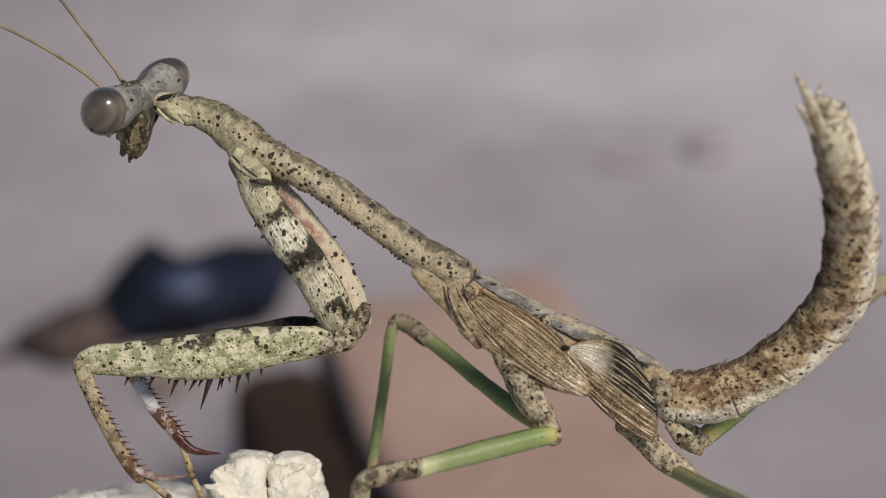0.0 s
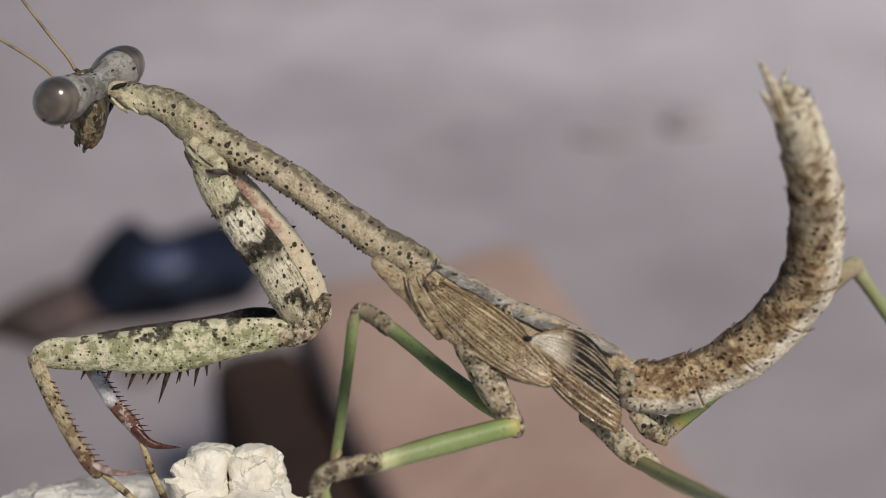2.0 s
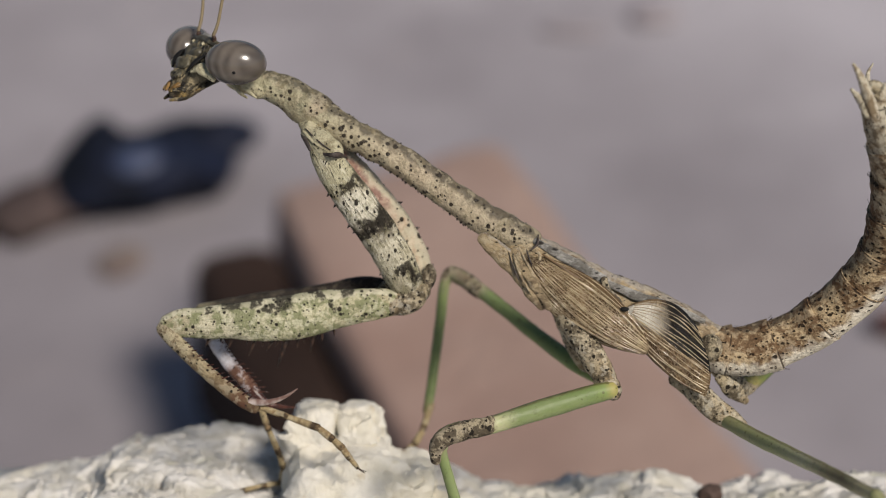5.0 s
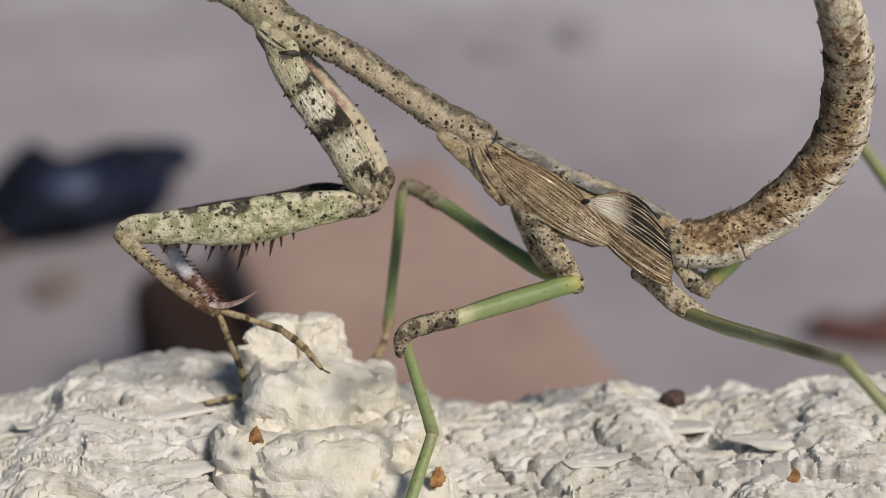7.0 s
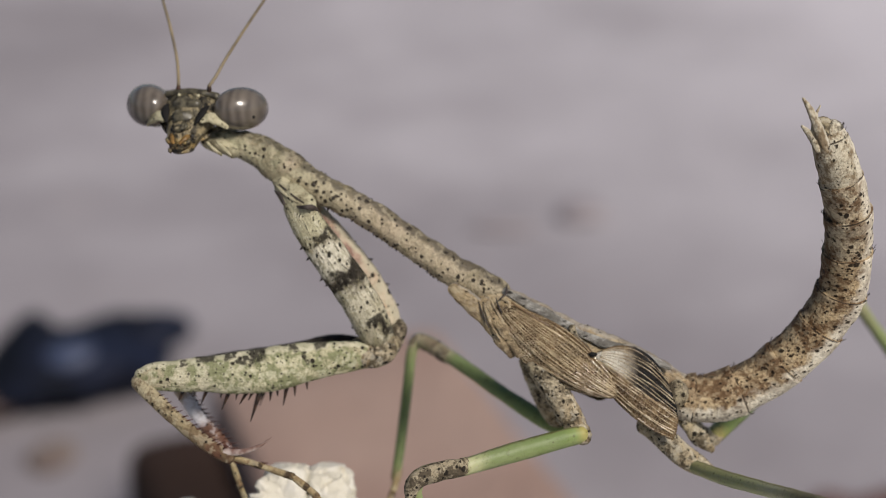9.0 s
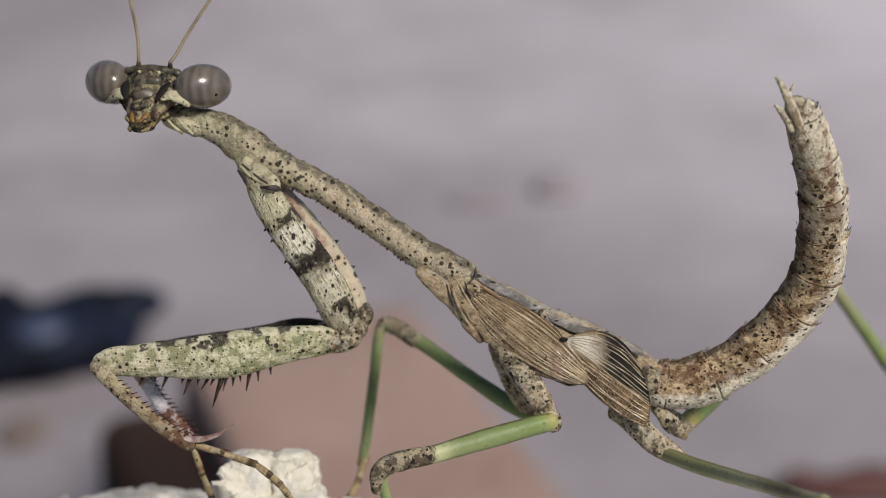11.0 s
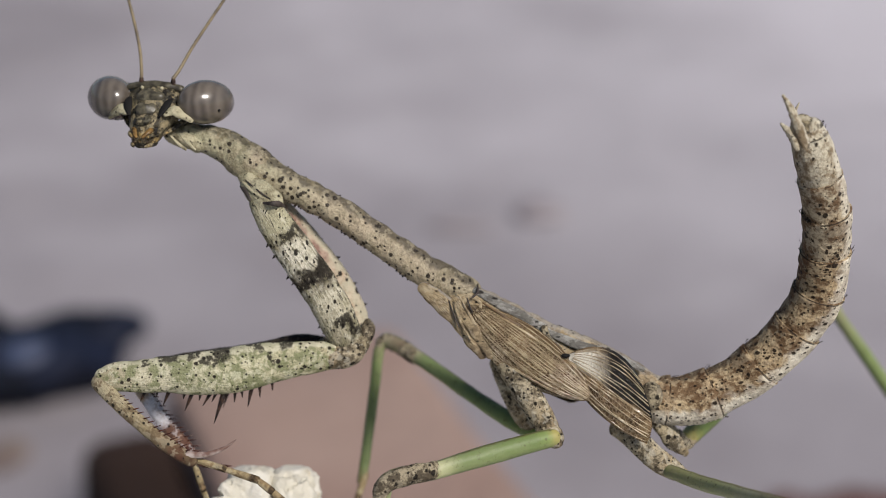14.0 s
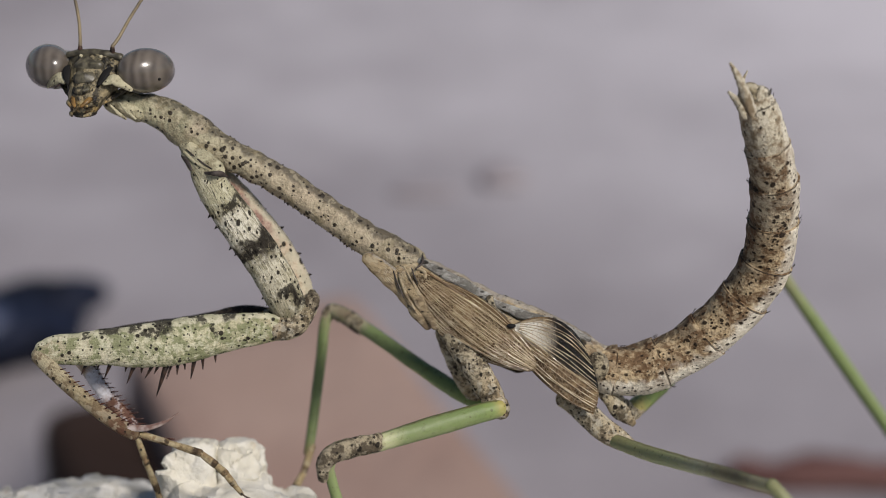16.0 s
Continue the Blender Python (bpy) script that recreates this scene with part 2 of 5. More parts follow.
M_ABD_MID = cuticle("mottled_abdomen_cuticle", [(0, (0.47, 0.375, 0.24)), (1, (0.52, 0.445, 0.31))],
                    (0.12, 0.067, 0.032), (0.57, 0.5, 0.36), (0.022, 0.015, 0.009), 1000, 0.515, ((1900, 0.33, 0.85), (2900, 0.36, 0.95), (4800, 0.38, 1.0)), streak=(0.9, 1, 0.9),
                    pale_side=(0.74, 0.2, (0.72, 0.66, 0.53)), dark_side=(0.25, 0.12, (0.11, 0.08, 0.05)), rim=True, ragged=0.5, mottle=0.6, grain=0.4, relief=0.8)
M_ABD_PALE = cuticle("pale_abdomen_cuticle", [(0, (0.52, 0.46, 0.335)), (1, (0.56, 0.505, 0.38))],
                     (0.18, 0.125, 0.068), (0.62, 0.57, 0.45), (0.03, 0.022, 0.014), 900, 0.55, ((1500, 0.3, 0.75), (2600, 0.32, 0.8), (4600, 0.32, 0.8)), streak=(1.1, 1, 0.8),
                     pale_side=(0.76, 0.18, (0.64, 0.59, 0.47)), dark_side=(0.25, 0.11, (0.2, 0.15, 0.095)), rim=True, ragged=0.5, mottle=0.55, grain=0.35, relief=0.8)


def green_leg(name, bands, top=0.75):
    m = Mat(name, 0.45, spec=0.25)
    m.b.inputs["Subsurface Weight"].default_value = 0.15
    m.b.inputs["Subsurface Radius"].default_value = (0.0006, 0.0008, 0.0003)
    along = m.split(m.uv)[1]
    base = m.ramp(m.math("ADD", along, m.math("MULTIPLY_ADD", m.noise(1500, 3), 0.08, -0.04)), bands)
    around = m.math("ADD", m.split(m.uv)[0], m.math("MULTIPLY_ADD", m.noise(2500, 4), 0.06, -0.03))
    off = m.math("ABSOLUTE", m.math("SUBTRACT", around, top))
    base = m.mix(m.math("MULTIPLY", m.step(off, 0.2, 0.45), 0.3), base, (0.3, 0.34, 0.16))
    base = m.mix(m.math("MULTIPLY", m.math("SUBTRACT", 1.0, m.step(off, 0.05, 0.11)), 0.75), base, (0.10, 0.09, 0.035))
    n = m.noise(2200, 4)
    col = m.mix(m.math("MULTIPLY", m.step(n, 0.45, 0.7), 0.35), base, (0.22, 0.26, 0.12))
    grit = m.math("MAXIMUM", m.dots(3800, 0.4, 0.4), m.math("MULTIPLY", m.step(m.noise(2600, 5, 0.7), 0.55, 0.62), 0.55))
    col = m.mix(m.math("MULTIPLY", grit, 0.55), col, (0.07, 0.06, 0.028))
    m.bump(m.noise(5000, 3), 0.3, 0.0001)
    return m.colour(col)


GREEN = (0.15, 0.205, 0.07)
M_MIDFEM = green_leg("green_femur", [(0, (0.34, 0.3, 0.1)), (0.05, (0.195, 0.255, 0.081)), (0.12, GREEN), (0.55, (0.181, 0.224, 0.095)), (0.66, (0.42, 0.42, 0.24)), (0.71, (0.2, 0.16, 0.1)), (0.85, (0.22, 0.17, 0.11)), (1, (0.3, 0.25, 0.17))])
M_FARFEM = green_leg("green_far_femur", [(0, (0.14, 0.202, 0.0594)), (0.2, (0.163, 0.22, 0.081)), (0.72, (0.181, 0.233, 0.0972)), (0.8, (0.3, 0.27, 0.18)), (0.88, (0.16, 0.12, 0.08)), (1, (0.34, 0.3, 0.2))])
M_TIBIA = green_leg("green_tibia", [(0, (0.34, 0.31, 0.2)), (0.08, (0.223, 0.229, 0.119)), (0.2, (0.177, 0.229, 0.0864)), (0.9, (0.186, 0.233, 0.0972)), (1, (0.2, 0.16, 0.08))])
M_HIND = green_leg("olive_hind_femur", [(0, (0.223, 0.22, 0.108)), (0.3, (0.26, 0.282, 0.14)), (0.55, (0.335, 0.334, 0.216)), (0.68, (0.2, 0.17, 0.1)), (0.8, (0.12, 0.1, 0.06)), (0.9, (0.34, 0.3, 0.18)), (1, (0.42, 0.38, 0.22))], top=0.25)


def plain(name, col, rough=0.5, var=0.25, scale=3000, coat=0.0, second=None, spec=0.3):
    m = Mat(name, rough, coat=coat, spec=spec)
    n = m.noise(scale, 4)
    c2 = second or tuple(k * (1 - var) for k in col)
    m.bump(n, 0.25, 0.00005)
    return m.colour(m.mix(m.step(n, 0.35, 0.7), col, c2))


M_SPINE = plain("spine_horn", (0.015, 0.01, 0.008), 0.45, second=(0.07, 0.038, 0.026))
M_CLAW = plain("claw_horn", (0.04, 0.014, 0.01), 0.25, second=(0.1, 0.04, 0.026), spec=0.5)
M_PALECLAW = plain("pale_claw_horn", (0.17, 0.1, 0.08), 0.2, second=(0.5, 0.43, 0.39), scale=1500)
M_CLEFT = plain("dark_joint_and_shade", (0.02, 0.016, 0.014), 0.6, second=(0.09, 0.07, 0.06), scale=1500)
M_FOLD = cuticle("tan_skin", [(0, (0.36, 0.28, 0.165)), (1, (0.36, 0.28, 0.165))], (0.14, 0.095, 0.05), (0.5, 0.43, 0.3), DARK, 1500, 0.52, ((3600, 0.34, 0.5),), rough=0.36, spec=0.5)
M_BROWNEDGE = plain("brown_edge", (0.17, 0.105, 0.05), 0.35, second=(0.09, 0.055, 0.027), scale=1500, spec=0.5)
M_TUB = plain("granule", (0.035, 0.026, 0.02), 0.4)
M_TARSUS = cuticle("tarsus_cuticle", [(0, (0.36, 0.28, 0.15)), (0.7, (0.34, 0.27, 0.15)), (0.8, (0.06, 0.04, 0.025)), (1, (0.05, 0.035, 0.02))], (0.22, 0.15, 0.08), CREAM, DARK, 1800, 0.55, ((2600, 0.4, 0.4),), wander=0.04)
M_FTIB = cuticle("fore_tibia_cuticle", [(0, (0.44, 0.39, 0.26)), (0.3, (0.4, 0.34, 0.21)), (0.6, (0.3, 0.235, 0.135)), (0.78, (0.2, 0.12, 0.07)), (0.9, (0.12, 0.055, 0.033)), (1, (0.07, 0.027, 0.018))], (0.15, 0.105, 0.06), (0.48, 0.42, 0.29), DARK, 1500, 0.52, ((2300, 0.3, 0.7), (3400, 0.34, 0.8)), fibre=0.3, flecks=0.45)
M_FTIB2 = cuticle("inner_tibia_cuticle", [(0, (0.42, 0.36, 0.22)), (0.25, (0.34, 0.25, 0.16)), (0.32, (0.62, 0.6, 0.63)), (0.58, (0.62, 0.6, 0.63)), (0.66, (0.12, 0.06, 0.04)), (1, (0.08, 0.03, 0.02))], (0.3, 0.2, 0.14), (0.7, 0.68, 0.7), DARK, 1500, 0.62, ((3600, 0.3, 0.3),), rough=0.3)
M_ANT = plain("antenna_horn", (0.24, 0.19, 0.11), 0.5, second=(0.12, 0.095, 0.065), scale=900)


def eye_material():
    m = Mat("compound_eye", 0.25, coat=0.6, spec=0.4)
    m.b.inputs["Coat Roughness"].default_value = 0.13
    x = m.split(m.scaled((1, 1, 1)))
    w = m.t.nodes.new("ShaderNodeTexWave")
    w.wave_type, w.bands_direction = "BANDS", "X"
    w.inputs["Scale"].default_value = 640
    w.inputs["Distortion"].default_value = 3.6
    w.inputs["Detail"].default_value = 2
    m.put(w.inputs["Vector"], m.obj)
    c = m.mix(m.math("MULTIPLY", w.outputs["Fac"], 0.75), (0.135, 0.114, 0.092), (0.058, 0.047, 0.037))
    n = m.noise(500, 3)
    c = m.mix(m.math("MULTIPLY", m.step(n, 0.45, 0.7), 0.6), c, (0.19, 0.16, 0.128))
    c = m.mix(m.math("MULTIPLY", m.step(x[2], -0.0006, 0.0009), 0.4), c, (0.06, 0.05, 0.042))
    # cap that looks dark only at grazing angles, painted in as fixed colour
    top = m.step(x[2], 0.00075, 0.00115)
    c = m.mix(m.math("MULTIPLY", top, 0.6), c, (0.02, 0.017, 0.017))
    facets = m.cells(17000)
    m.bump(facets.outputs["Distance"], 0.08, 0.00003)
    return m.colour(c)


M_EYE = eye_material()
M_CROWN = cuticle("crown_cuticle", [(0, (0.23, 0.225, 0.205)), (1, (0.23, 0.225, 0.205))], (0.1, 0.096, 0.085), (0.36, 0.355, 0.33), DARK, 1100, 0.53, ((2200, 0.34, 0.7), (4200, 0.34, 0.6)),
                  relief=0.5, streak=(0.6, 1.3, 1.3), mottle=0.5)
M_FACE = cuticle("face_cuticle", [(0, (0.09, 0.08, 0.05)), (0.3, (0.1, 0.085, 0.05)), (0.5, (0.14, 0.12, 0.07)), (0.75, (0.26, 0.21, 0.12)), (0.88, (0.36, 0.25, 0.09)), (1, (0.22, 0.14, 0.06))],
                 (0.016, 0.013, 0.008), (0.5, 0.41, 0.24), (0.01, 0.008, 0.006), 1500, 0.47, ((1900, 0.45, 0.7), (3600, 0.4, 0.6)), streak=(1.3, 1, 0.7), flecks=0.38, rough=0.4, spec=0.35)
M_CHEEK = cuticle("cheek_cuticle", [(0, (0.46, 0.42, 0.28)), (1, (0.42, 0.39, 0.26))], (0.22, 0.19, 0.115), CREAM, DARK, 1100, 0.55, ((3000, 0.3, 0.7), (5000, 0.3, 0.6)), ragged=0.4)
M_SHIELD = plain("shield_cuticle", (0.035, 0.03, 0.02), 0.42, second=(0.13, 0.115, 0.075), scale=2600, spec=0.45)
M_MOUTH = plain("mandible_horn", (0.24, 0.14, 0.045), 0.4, second=(0.012, 0.009, 0.007), scale=2600)
M_BLACK = plain("black_pit", (0.008, 0.007, 0.006), 0.8)


def wing_material(name, fan):
    m = Mat(name, 0.2, spec=0.85)
    uv = m.split(m.uv)
    n = m.noise(1300, 4)
    c = m.mix(m.step(n, 0.4, 0.6), (0.085, 0.048, 0.021), (0.22, 0.14, 0.068))
    net = m.cells(1.0, m.scaled((15, 34, 1) if fan else (24, 46, 1), m.uv), "DISTANCE_TO_EDGE", 0.75).outputs["Distance"]
    line = m.math("SUBTRACT", 1.0, m.step(net, 0.04, 0.14))
    if fan:
        wave = m.math("MULTIPLY_ADD", m.noise(1600, 3), 0.16, -0.08)
        v = m.math("ADD", uv[1], wave)
        upper = m.math("SUBTRACT", 1.0, m.step(m.math("ADD", uv[0], wave), 0.5, 0.62))
        c = m.mix(m.math("MULTIPLY", line, 0.4), c, (0.4, 0.3, 0.17))
        c = m.mix(m.math("MULTIPLY", m.step(v, 0.32, 0.6), upper), c, (0.012, 0.009, 0.006))
        white = m.math("MULTIPLY", m.math("SUBTRACT", 1.0, m.step(v, 0.22, 0.58)), upper)
        white = m.math("MULTIPLY", white, m.step(m.math("ADD", uv[0], wave), 0.04, 0.14))
        c = m.mix(white, c, (0.8, 0.75, 0.63))
    else:
        patch = m.noise(700, 4)
        c = m.mix(m.math("MULTIPLY", line, 0.7), c, (0.46, 0.36, 0.21))
        c = m.mix(m.math("MULTIPLY", m.step(patch, 0.52, 0.62), 0.35), c, (0.12, 0.075, 0.032))
        c = m.mix(m.math("MULTIPLY", m.math("SUBTRACT", 1.0, m.step(uv[0], 0.05, 0.16)), 0.8), c, (0.15, 0.088, 0.038))
    m.bump(m.math("MULTIPLY_ADD", m.noise(4200, 4, 0.7), 0.8, m.math("MULTIPLY", line, 0.5 if fan else 1.8)), 1.0, 0.00028)
    return m.colour(c)


M_VEIN = plain("golden_vein", (0.54, 0.43, 0.26), 0.14, second=(0.24, 0.165, 0.09), scale=1700, spec=1.0)
M_PALEVEIN = plain("pale_vein", (0.44, 0.36, 0.23), 0.28, second=(0.22, 0.16, 0.09), scale=1600, spec=0.5)
M_WING1, M_WING2 = wing_material("forewing_bud", False), wing_material("hindwing_bud", True)


def bark_material(name, flake):
    m = Mat(name, 0.82, spec=0.25)
    n1, n2, n3 = m.noise(140, 5, 0.6), m.noise(620, 5, 0.65), m.noise(3200, 4, 0.6)
    grey, pale, cream = (0.49, 0.465, 0.405), (0.67, 0.65, 0.61), (0.66, 0.625, 0.52)
    c = m.mix(m.step(n2, 0.36, 0.62), grey, pale)
    c = m.mix(m.math("MULTIPLY", m.step(n1, 0.5, 0.64), 0.55), c, cream)
    c = m.mix(m.math("MULTIPLY", m.step(n3, 0.6, 0.78), 0.35), c, (0.36, 0.34, 0.29))
    lichen = m.noise(260, 4, 0.6, m.scaled((1.0, 1.7, 1.2)))
    c = m.mix(m.math("MULTIPLY", m.step(lichen, 0.58, 0.7), 0.35), c, (0.42, 0.43, 0.3))
    rust = m.noise(330, 3, 0.6, m.scaled((1.6, 0.7, 1.1)))
    c = m.mix(m.math("MULTIPLY", m.step(rust, 0.69, 0.76), 0.7), c, (0.34, 0.2, 0.09))
    if flake:
        info = m.t.nodes.new("ShaderNodeObjectInfo")
        c = m.mix(m.math("MULTIPLY", info.outputs["Random"], 0.4), c, (0.68, 0.65, 0.57))
    grain = m.noise(1500, 6, 0.7, m.scaled((0.45, 1.2, 1.6)))
    m.bump(m.math("ADD", m.math("MULTIPLY", grain, 1.0), m.math("MULTIPLY", n3, 0.5)), 0.55, 0.0004)
    return m.colour(c)


M_BARK, M_FLAKE = bark_material("weathered_bark", False), bark_material("bark_flake", True)
M_HOLLOW = plain("hollow_brown", (0.06, 0.038, 0.03), 0.85, second=(0.11, 0.075, 0.06), scale=1500)
M_RESIN = plain("rust_resin", (0.4, 0.2, 0.07), 0.6, second=(0.13, 0.06, 0.028), scale=2200)


def chalk_material():
    m = Mat("chalky_growth", 0.85, spec=0.2)
    n1, n2 = m.noise(420, 5, 0.6), m.noise(2400, 4, 0.6)
    c = m.mix(m.step(n1, 0.38, 0.66), (0.58, 0.545, 0.45), (0.645, 0.62, 0.555))
    c = m.mix(m.math("MULTIPLY", m.step(n1, 0.6, 0.72), 0.45), c, (0.46, 0.41, 0.27))
    st = m.noise(700, 3, 0.5, m.scaled((1.4, 0.8, 1)))
    c = m.mix(m.math("MULTIPLY", m.step(st, 0.66, 0.74), 0.55), c, (0.42, 0.33, 0.2))
    m.bump(m.math("ADD", m.math("MULTIPLY", n2, 0.8), n1), 0.5, 0.0004)
    return m.colour(c)


M_CHALK = chalk_material()


def ground_material():
    m = Mat("lit_patch_concrete", 0.9, spec=0.2)
    n1, n2, n3 = m.noise(5, 5, 0.6), m.noise(22, 5, 0.6), m.noise(240, 4, 0.6)
    c = m.mix(m.step(n1, 0.3, 0.7), (0.198, 0.179, 0.192), (0.262, 0.24, 0.256))
    c = m.mix(m.math("MULTIPLY", m.step(n2, 0.55, 0.75), 0.4), c, (0.28, 0.245, 0.245))
    c = m.mix(m.math("MULTIPLY", m.step(n3, 0.55, 0.8), 0.35), c, (0.2, 0.19, 0.2))
    # pale patch paints brighter light at the right; more pale patches at random
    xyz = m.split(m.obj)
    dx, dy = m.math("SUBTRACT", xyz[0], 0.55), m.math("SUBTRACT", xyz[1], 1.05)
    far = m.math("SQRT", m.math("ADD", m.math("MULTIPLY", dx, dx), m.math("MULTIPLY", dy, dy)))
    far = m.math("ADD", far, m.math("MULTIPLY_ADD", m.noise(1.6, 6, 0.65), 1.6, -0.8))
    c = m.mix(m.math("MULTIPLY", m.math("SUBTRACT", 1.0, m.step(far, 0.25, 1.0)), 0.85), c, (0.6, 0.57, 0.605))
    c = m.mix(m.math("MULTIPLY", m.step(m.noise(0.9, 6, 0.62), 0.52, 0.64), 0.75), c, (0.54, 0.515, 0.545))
    m.bump(m.math("ADD", n3, n2), 0.5, 0.002)
    return m.colour(c)


def brick_material(name, a, b):
    m = Mat(name, 0.88, spec=0.2)
    n1, n2 = m.noise(18, 5, 0.6), m.noise(160, 5, 0.65)
    c = m.mix(m.step(n1, 0.35, 0.68), a, b)
    c = m.mix(m.math("MULTIPLY", m.step(n2, 0.55, 0.75), 0.4), c, tuple(k * 0.55 for k in a))
    m.bump(m.math("ADD", n1, n2), 0.6, 0.003)
    return m.colour(c)


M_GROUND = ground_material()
M_BRICK = brick_material("worn_terracotta", (0.29, 0.195, 0.16), (0.35, 0.25, 0.208))
# colour of the block that stands in for the brick's shade
M_SHADE = brick_material("shade_brown", (0.02, 0.011, 0.008), (0.036, 0.021, 0.016))
M_SHARD = brick_material("red_brown_tile", (0.10, 0.05, 0.045), (0.16, 0.085, 0.075))
M_BLUE = plain("dark_blue_plastic", (0.006, 0.007, 0.011), 0.6, second=(0.012, 0.016, 0.034), scale=30, spec=0.12)
M_BLUE2 = plain("dull_blue_patch", (0.05, 0.064, 0.115), 0.5, second=(0.032, 0.041, 0.08), scale=60)
M_STONE = plain("dull_pebble", (0.26, 0.225, 0.235), 0.9, second=(0.3, 0.27, 0.28), scale=60)
M_LEAFEDGE = plain("pale_leaf_edge", (0.2, 0.16, 0.14), 0.8, second=(0.12, 0.09, 0.08), scale=60)
M_LEAF = plain("dry_brown_leaf", (0.04, 0.028, 0.026), 0.8, second=(0.075, 0.052, 0.048), scale=60)

# ---- building helpers (millimetres in, metres out) ----
MM = 0.001


def part(name, bm, material, parent, label="", smooth=True, crease=0.0):
    """Links a bmesh as one mesh object under its thing; crease: edges sharper than this angle stay hard."""
    bmesh.ops.recalc_face_normals(bm, faces=bm.faces)
    if crease:
        for e in bm.edges:
            if e.calc_face_angle(0.0) > crease:
                e.smooth = False
    me = bpy.data.meshes.new(name)
    bm.to_mesh(me)
    bm.free()
    me.transform(Matrix.Scale(MM, 4))
    if smooth:
        for p in me.polygons:
            p.use_smooth = True
    me.materials.append(material)
    ob = new(name, me)
    ob.parent = parent
    if label:
        ob["label"] = label
    return ob


def spline(rows, step):
    """Catmull-Rom through rows of numbers, with points about step apart."""
    r = [np.array(q, float) for q in rows]
    ext = [2 * r[0] - r[1]] + r + [2 * r[-1] - r[-2]]
    out = []
    for i in range(1, len(ext) - 2):
        p0, p1, p2, p3 = ext[i - 1:i + 3]
        k = max(2, int(np.linalg.norm((p2 - p1)[:3]) / step))
        for j in range(k):
            t = j / k
            out.append(0.5 * (2 * p1 + (p2 - p0) * t + (2 * p0 - 5 * p1 + 4 * p2 - p3) * t * t + (3 * p1 - p0 - 3 * p2 + p3) * t ** 3))
    out.append(r[-1])
    return out


def tube(rows, sides=16, flat=1.0, step=0.5, rough=0.0, blunt=(1, 1), seed=0.0, bm=None, keel=0.0, side=(0, 1, 0)):
    """A limb: rows of x, depth, height and radius. flat: width along the depth against the height.
    rough: unevenness in mm; blunt: rounded ends; keel: a ridge along the upper edge."""
    bm = bm or bmesh.new()
    uvl = bm.loops.layers.uv.verify()
    pts = spline(rows, step)
    if len(pts) < 3:
        pts = spline(rows, step * 0.3)
    pos = [Vector(p[:3]) for p in pts]
    rad = [max(0.01, float(p[3])) for p in pts]
    n = len(pos)
    ln = [0.0]
    for i in range(1, n):
        ln.append(ln[-1] + (pos[i] - pos[i - 1]).length)
    rings = []
    ref = Vector(side)

    def ring(c, t, ra, v):
        a = (ref - t * ref.dot(t))
        a = a.normalized() if a.length > 1e-4 else t.orthogonal().normalized()
        b = t.cross(a).normalized()
        vs = []
        for k in range(sides):
            th = 2 * math.pi * k / sides
            q = ra * (1 + keel * max(0.0, math.sin(th)) ** 6)
            d = a * math.cos(th) * q * flat + b * math.sin(th) * q
            p = c + d
            if rough:
                p = p + d.normalized() * rough * noise.noise(p * 1.7 + Vector((seed, 0, 0))) * min(1, ra / 0.4)
            vs.append(bm.verts.new(p))
        rings.append((vs, v))

    tang = [(pos[min(i + 1, n - 1)] - pos[max(i - 1, 0)]).normalized() for i in range(n)]
    if blunt[0]:
        for f in (0.95, 0.72, 0.38):
            ring(pos[0] - tang[0] * rad[0] * f * 0.8, tang[0], rad[0] * math.sqrt(1 - f * f), 0.0)
    for i in range(n):
        ring(pos[i], tang[i], rad[i], ln[i] / ln[-1])
    if blunt[1]:
        for f in (0.38, 0.72, 0.95):
            ring(pos[-1] + tang[-1] * rad[-1] * f * 0.8, tang[-1], rad[-1] * math.sqrt(1 - f * f), 1.0)
    for (r0, v0), (r1, v1) in zip(rings, rings[1:]):
        for k in range(sides):
            f = bm.faces.new((r0[k], r0[(k + 1) % sides], r1[(k + 1) % sides], r1[k]))
            for lp, uv in zip(f.loops, ((k / sides, v0), ((k + 1) / sides, v0), ((k + 1) / sides, v1), (k / sides, v1))):
                lp[uvl].uv = uv
    bm.faces.new(list(reversed(rings[0][0])))
    bm.faces.new(rings[-1][0])
    return bm


def cone(bm, base, tip, r, sides=6, bend=0.0, up=(0, 0, 1)):
    """A thorn from base to tip, slightly bent."""
    b, t = Vector(base), Vector(tip)
    mid = (b + t) / 2 + Vector(up) * bend
    rows = [(*b, r), (*mid, r * 0.62), (*t, 0.02)]
    return tube(rows, sides, 1.0, max(0.1, (t - b).length / 4), bm=bm, blunt=(0, 0))


def ball(bm, c, r, seg=10, rings=7, m=None):
    """An ellipsoid with half-axes r at c, turned by m."""
    mat = Matrix.Translation(c) @ (m or Matrix()) @ Matrix.Diagonal((*r, 1))
    bmesh.ops.create_uvsphere(bm, u_segments=seg, v_segments=rings, radius=1, matrix=mat, calc_uvs=True)
    return bm


def frame_at(rows, step=0.4):
    pts = spline(rows, step)
    out = []
    for i in range(len(pts)):
        t = Vector(pts[min(i + 1, len(pts) - 1)][:3]) - Vector(pts[max(i - 1, 0)][:3])
        out.append((Vector(pts[i][:3]), t.normalized(), float(pts[i][3])))
    return out


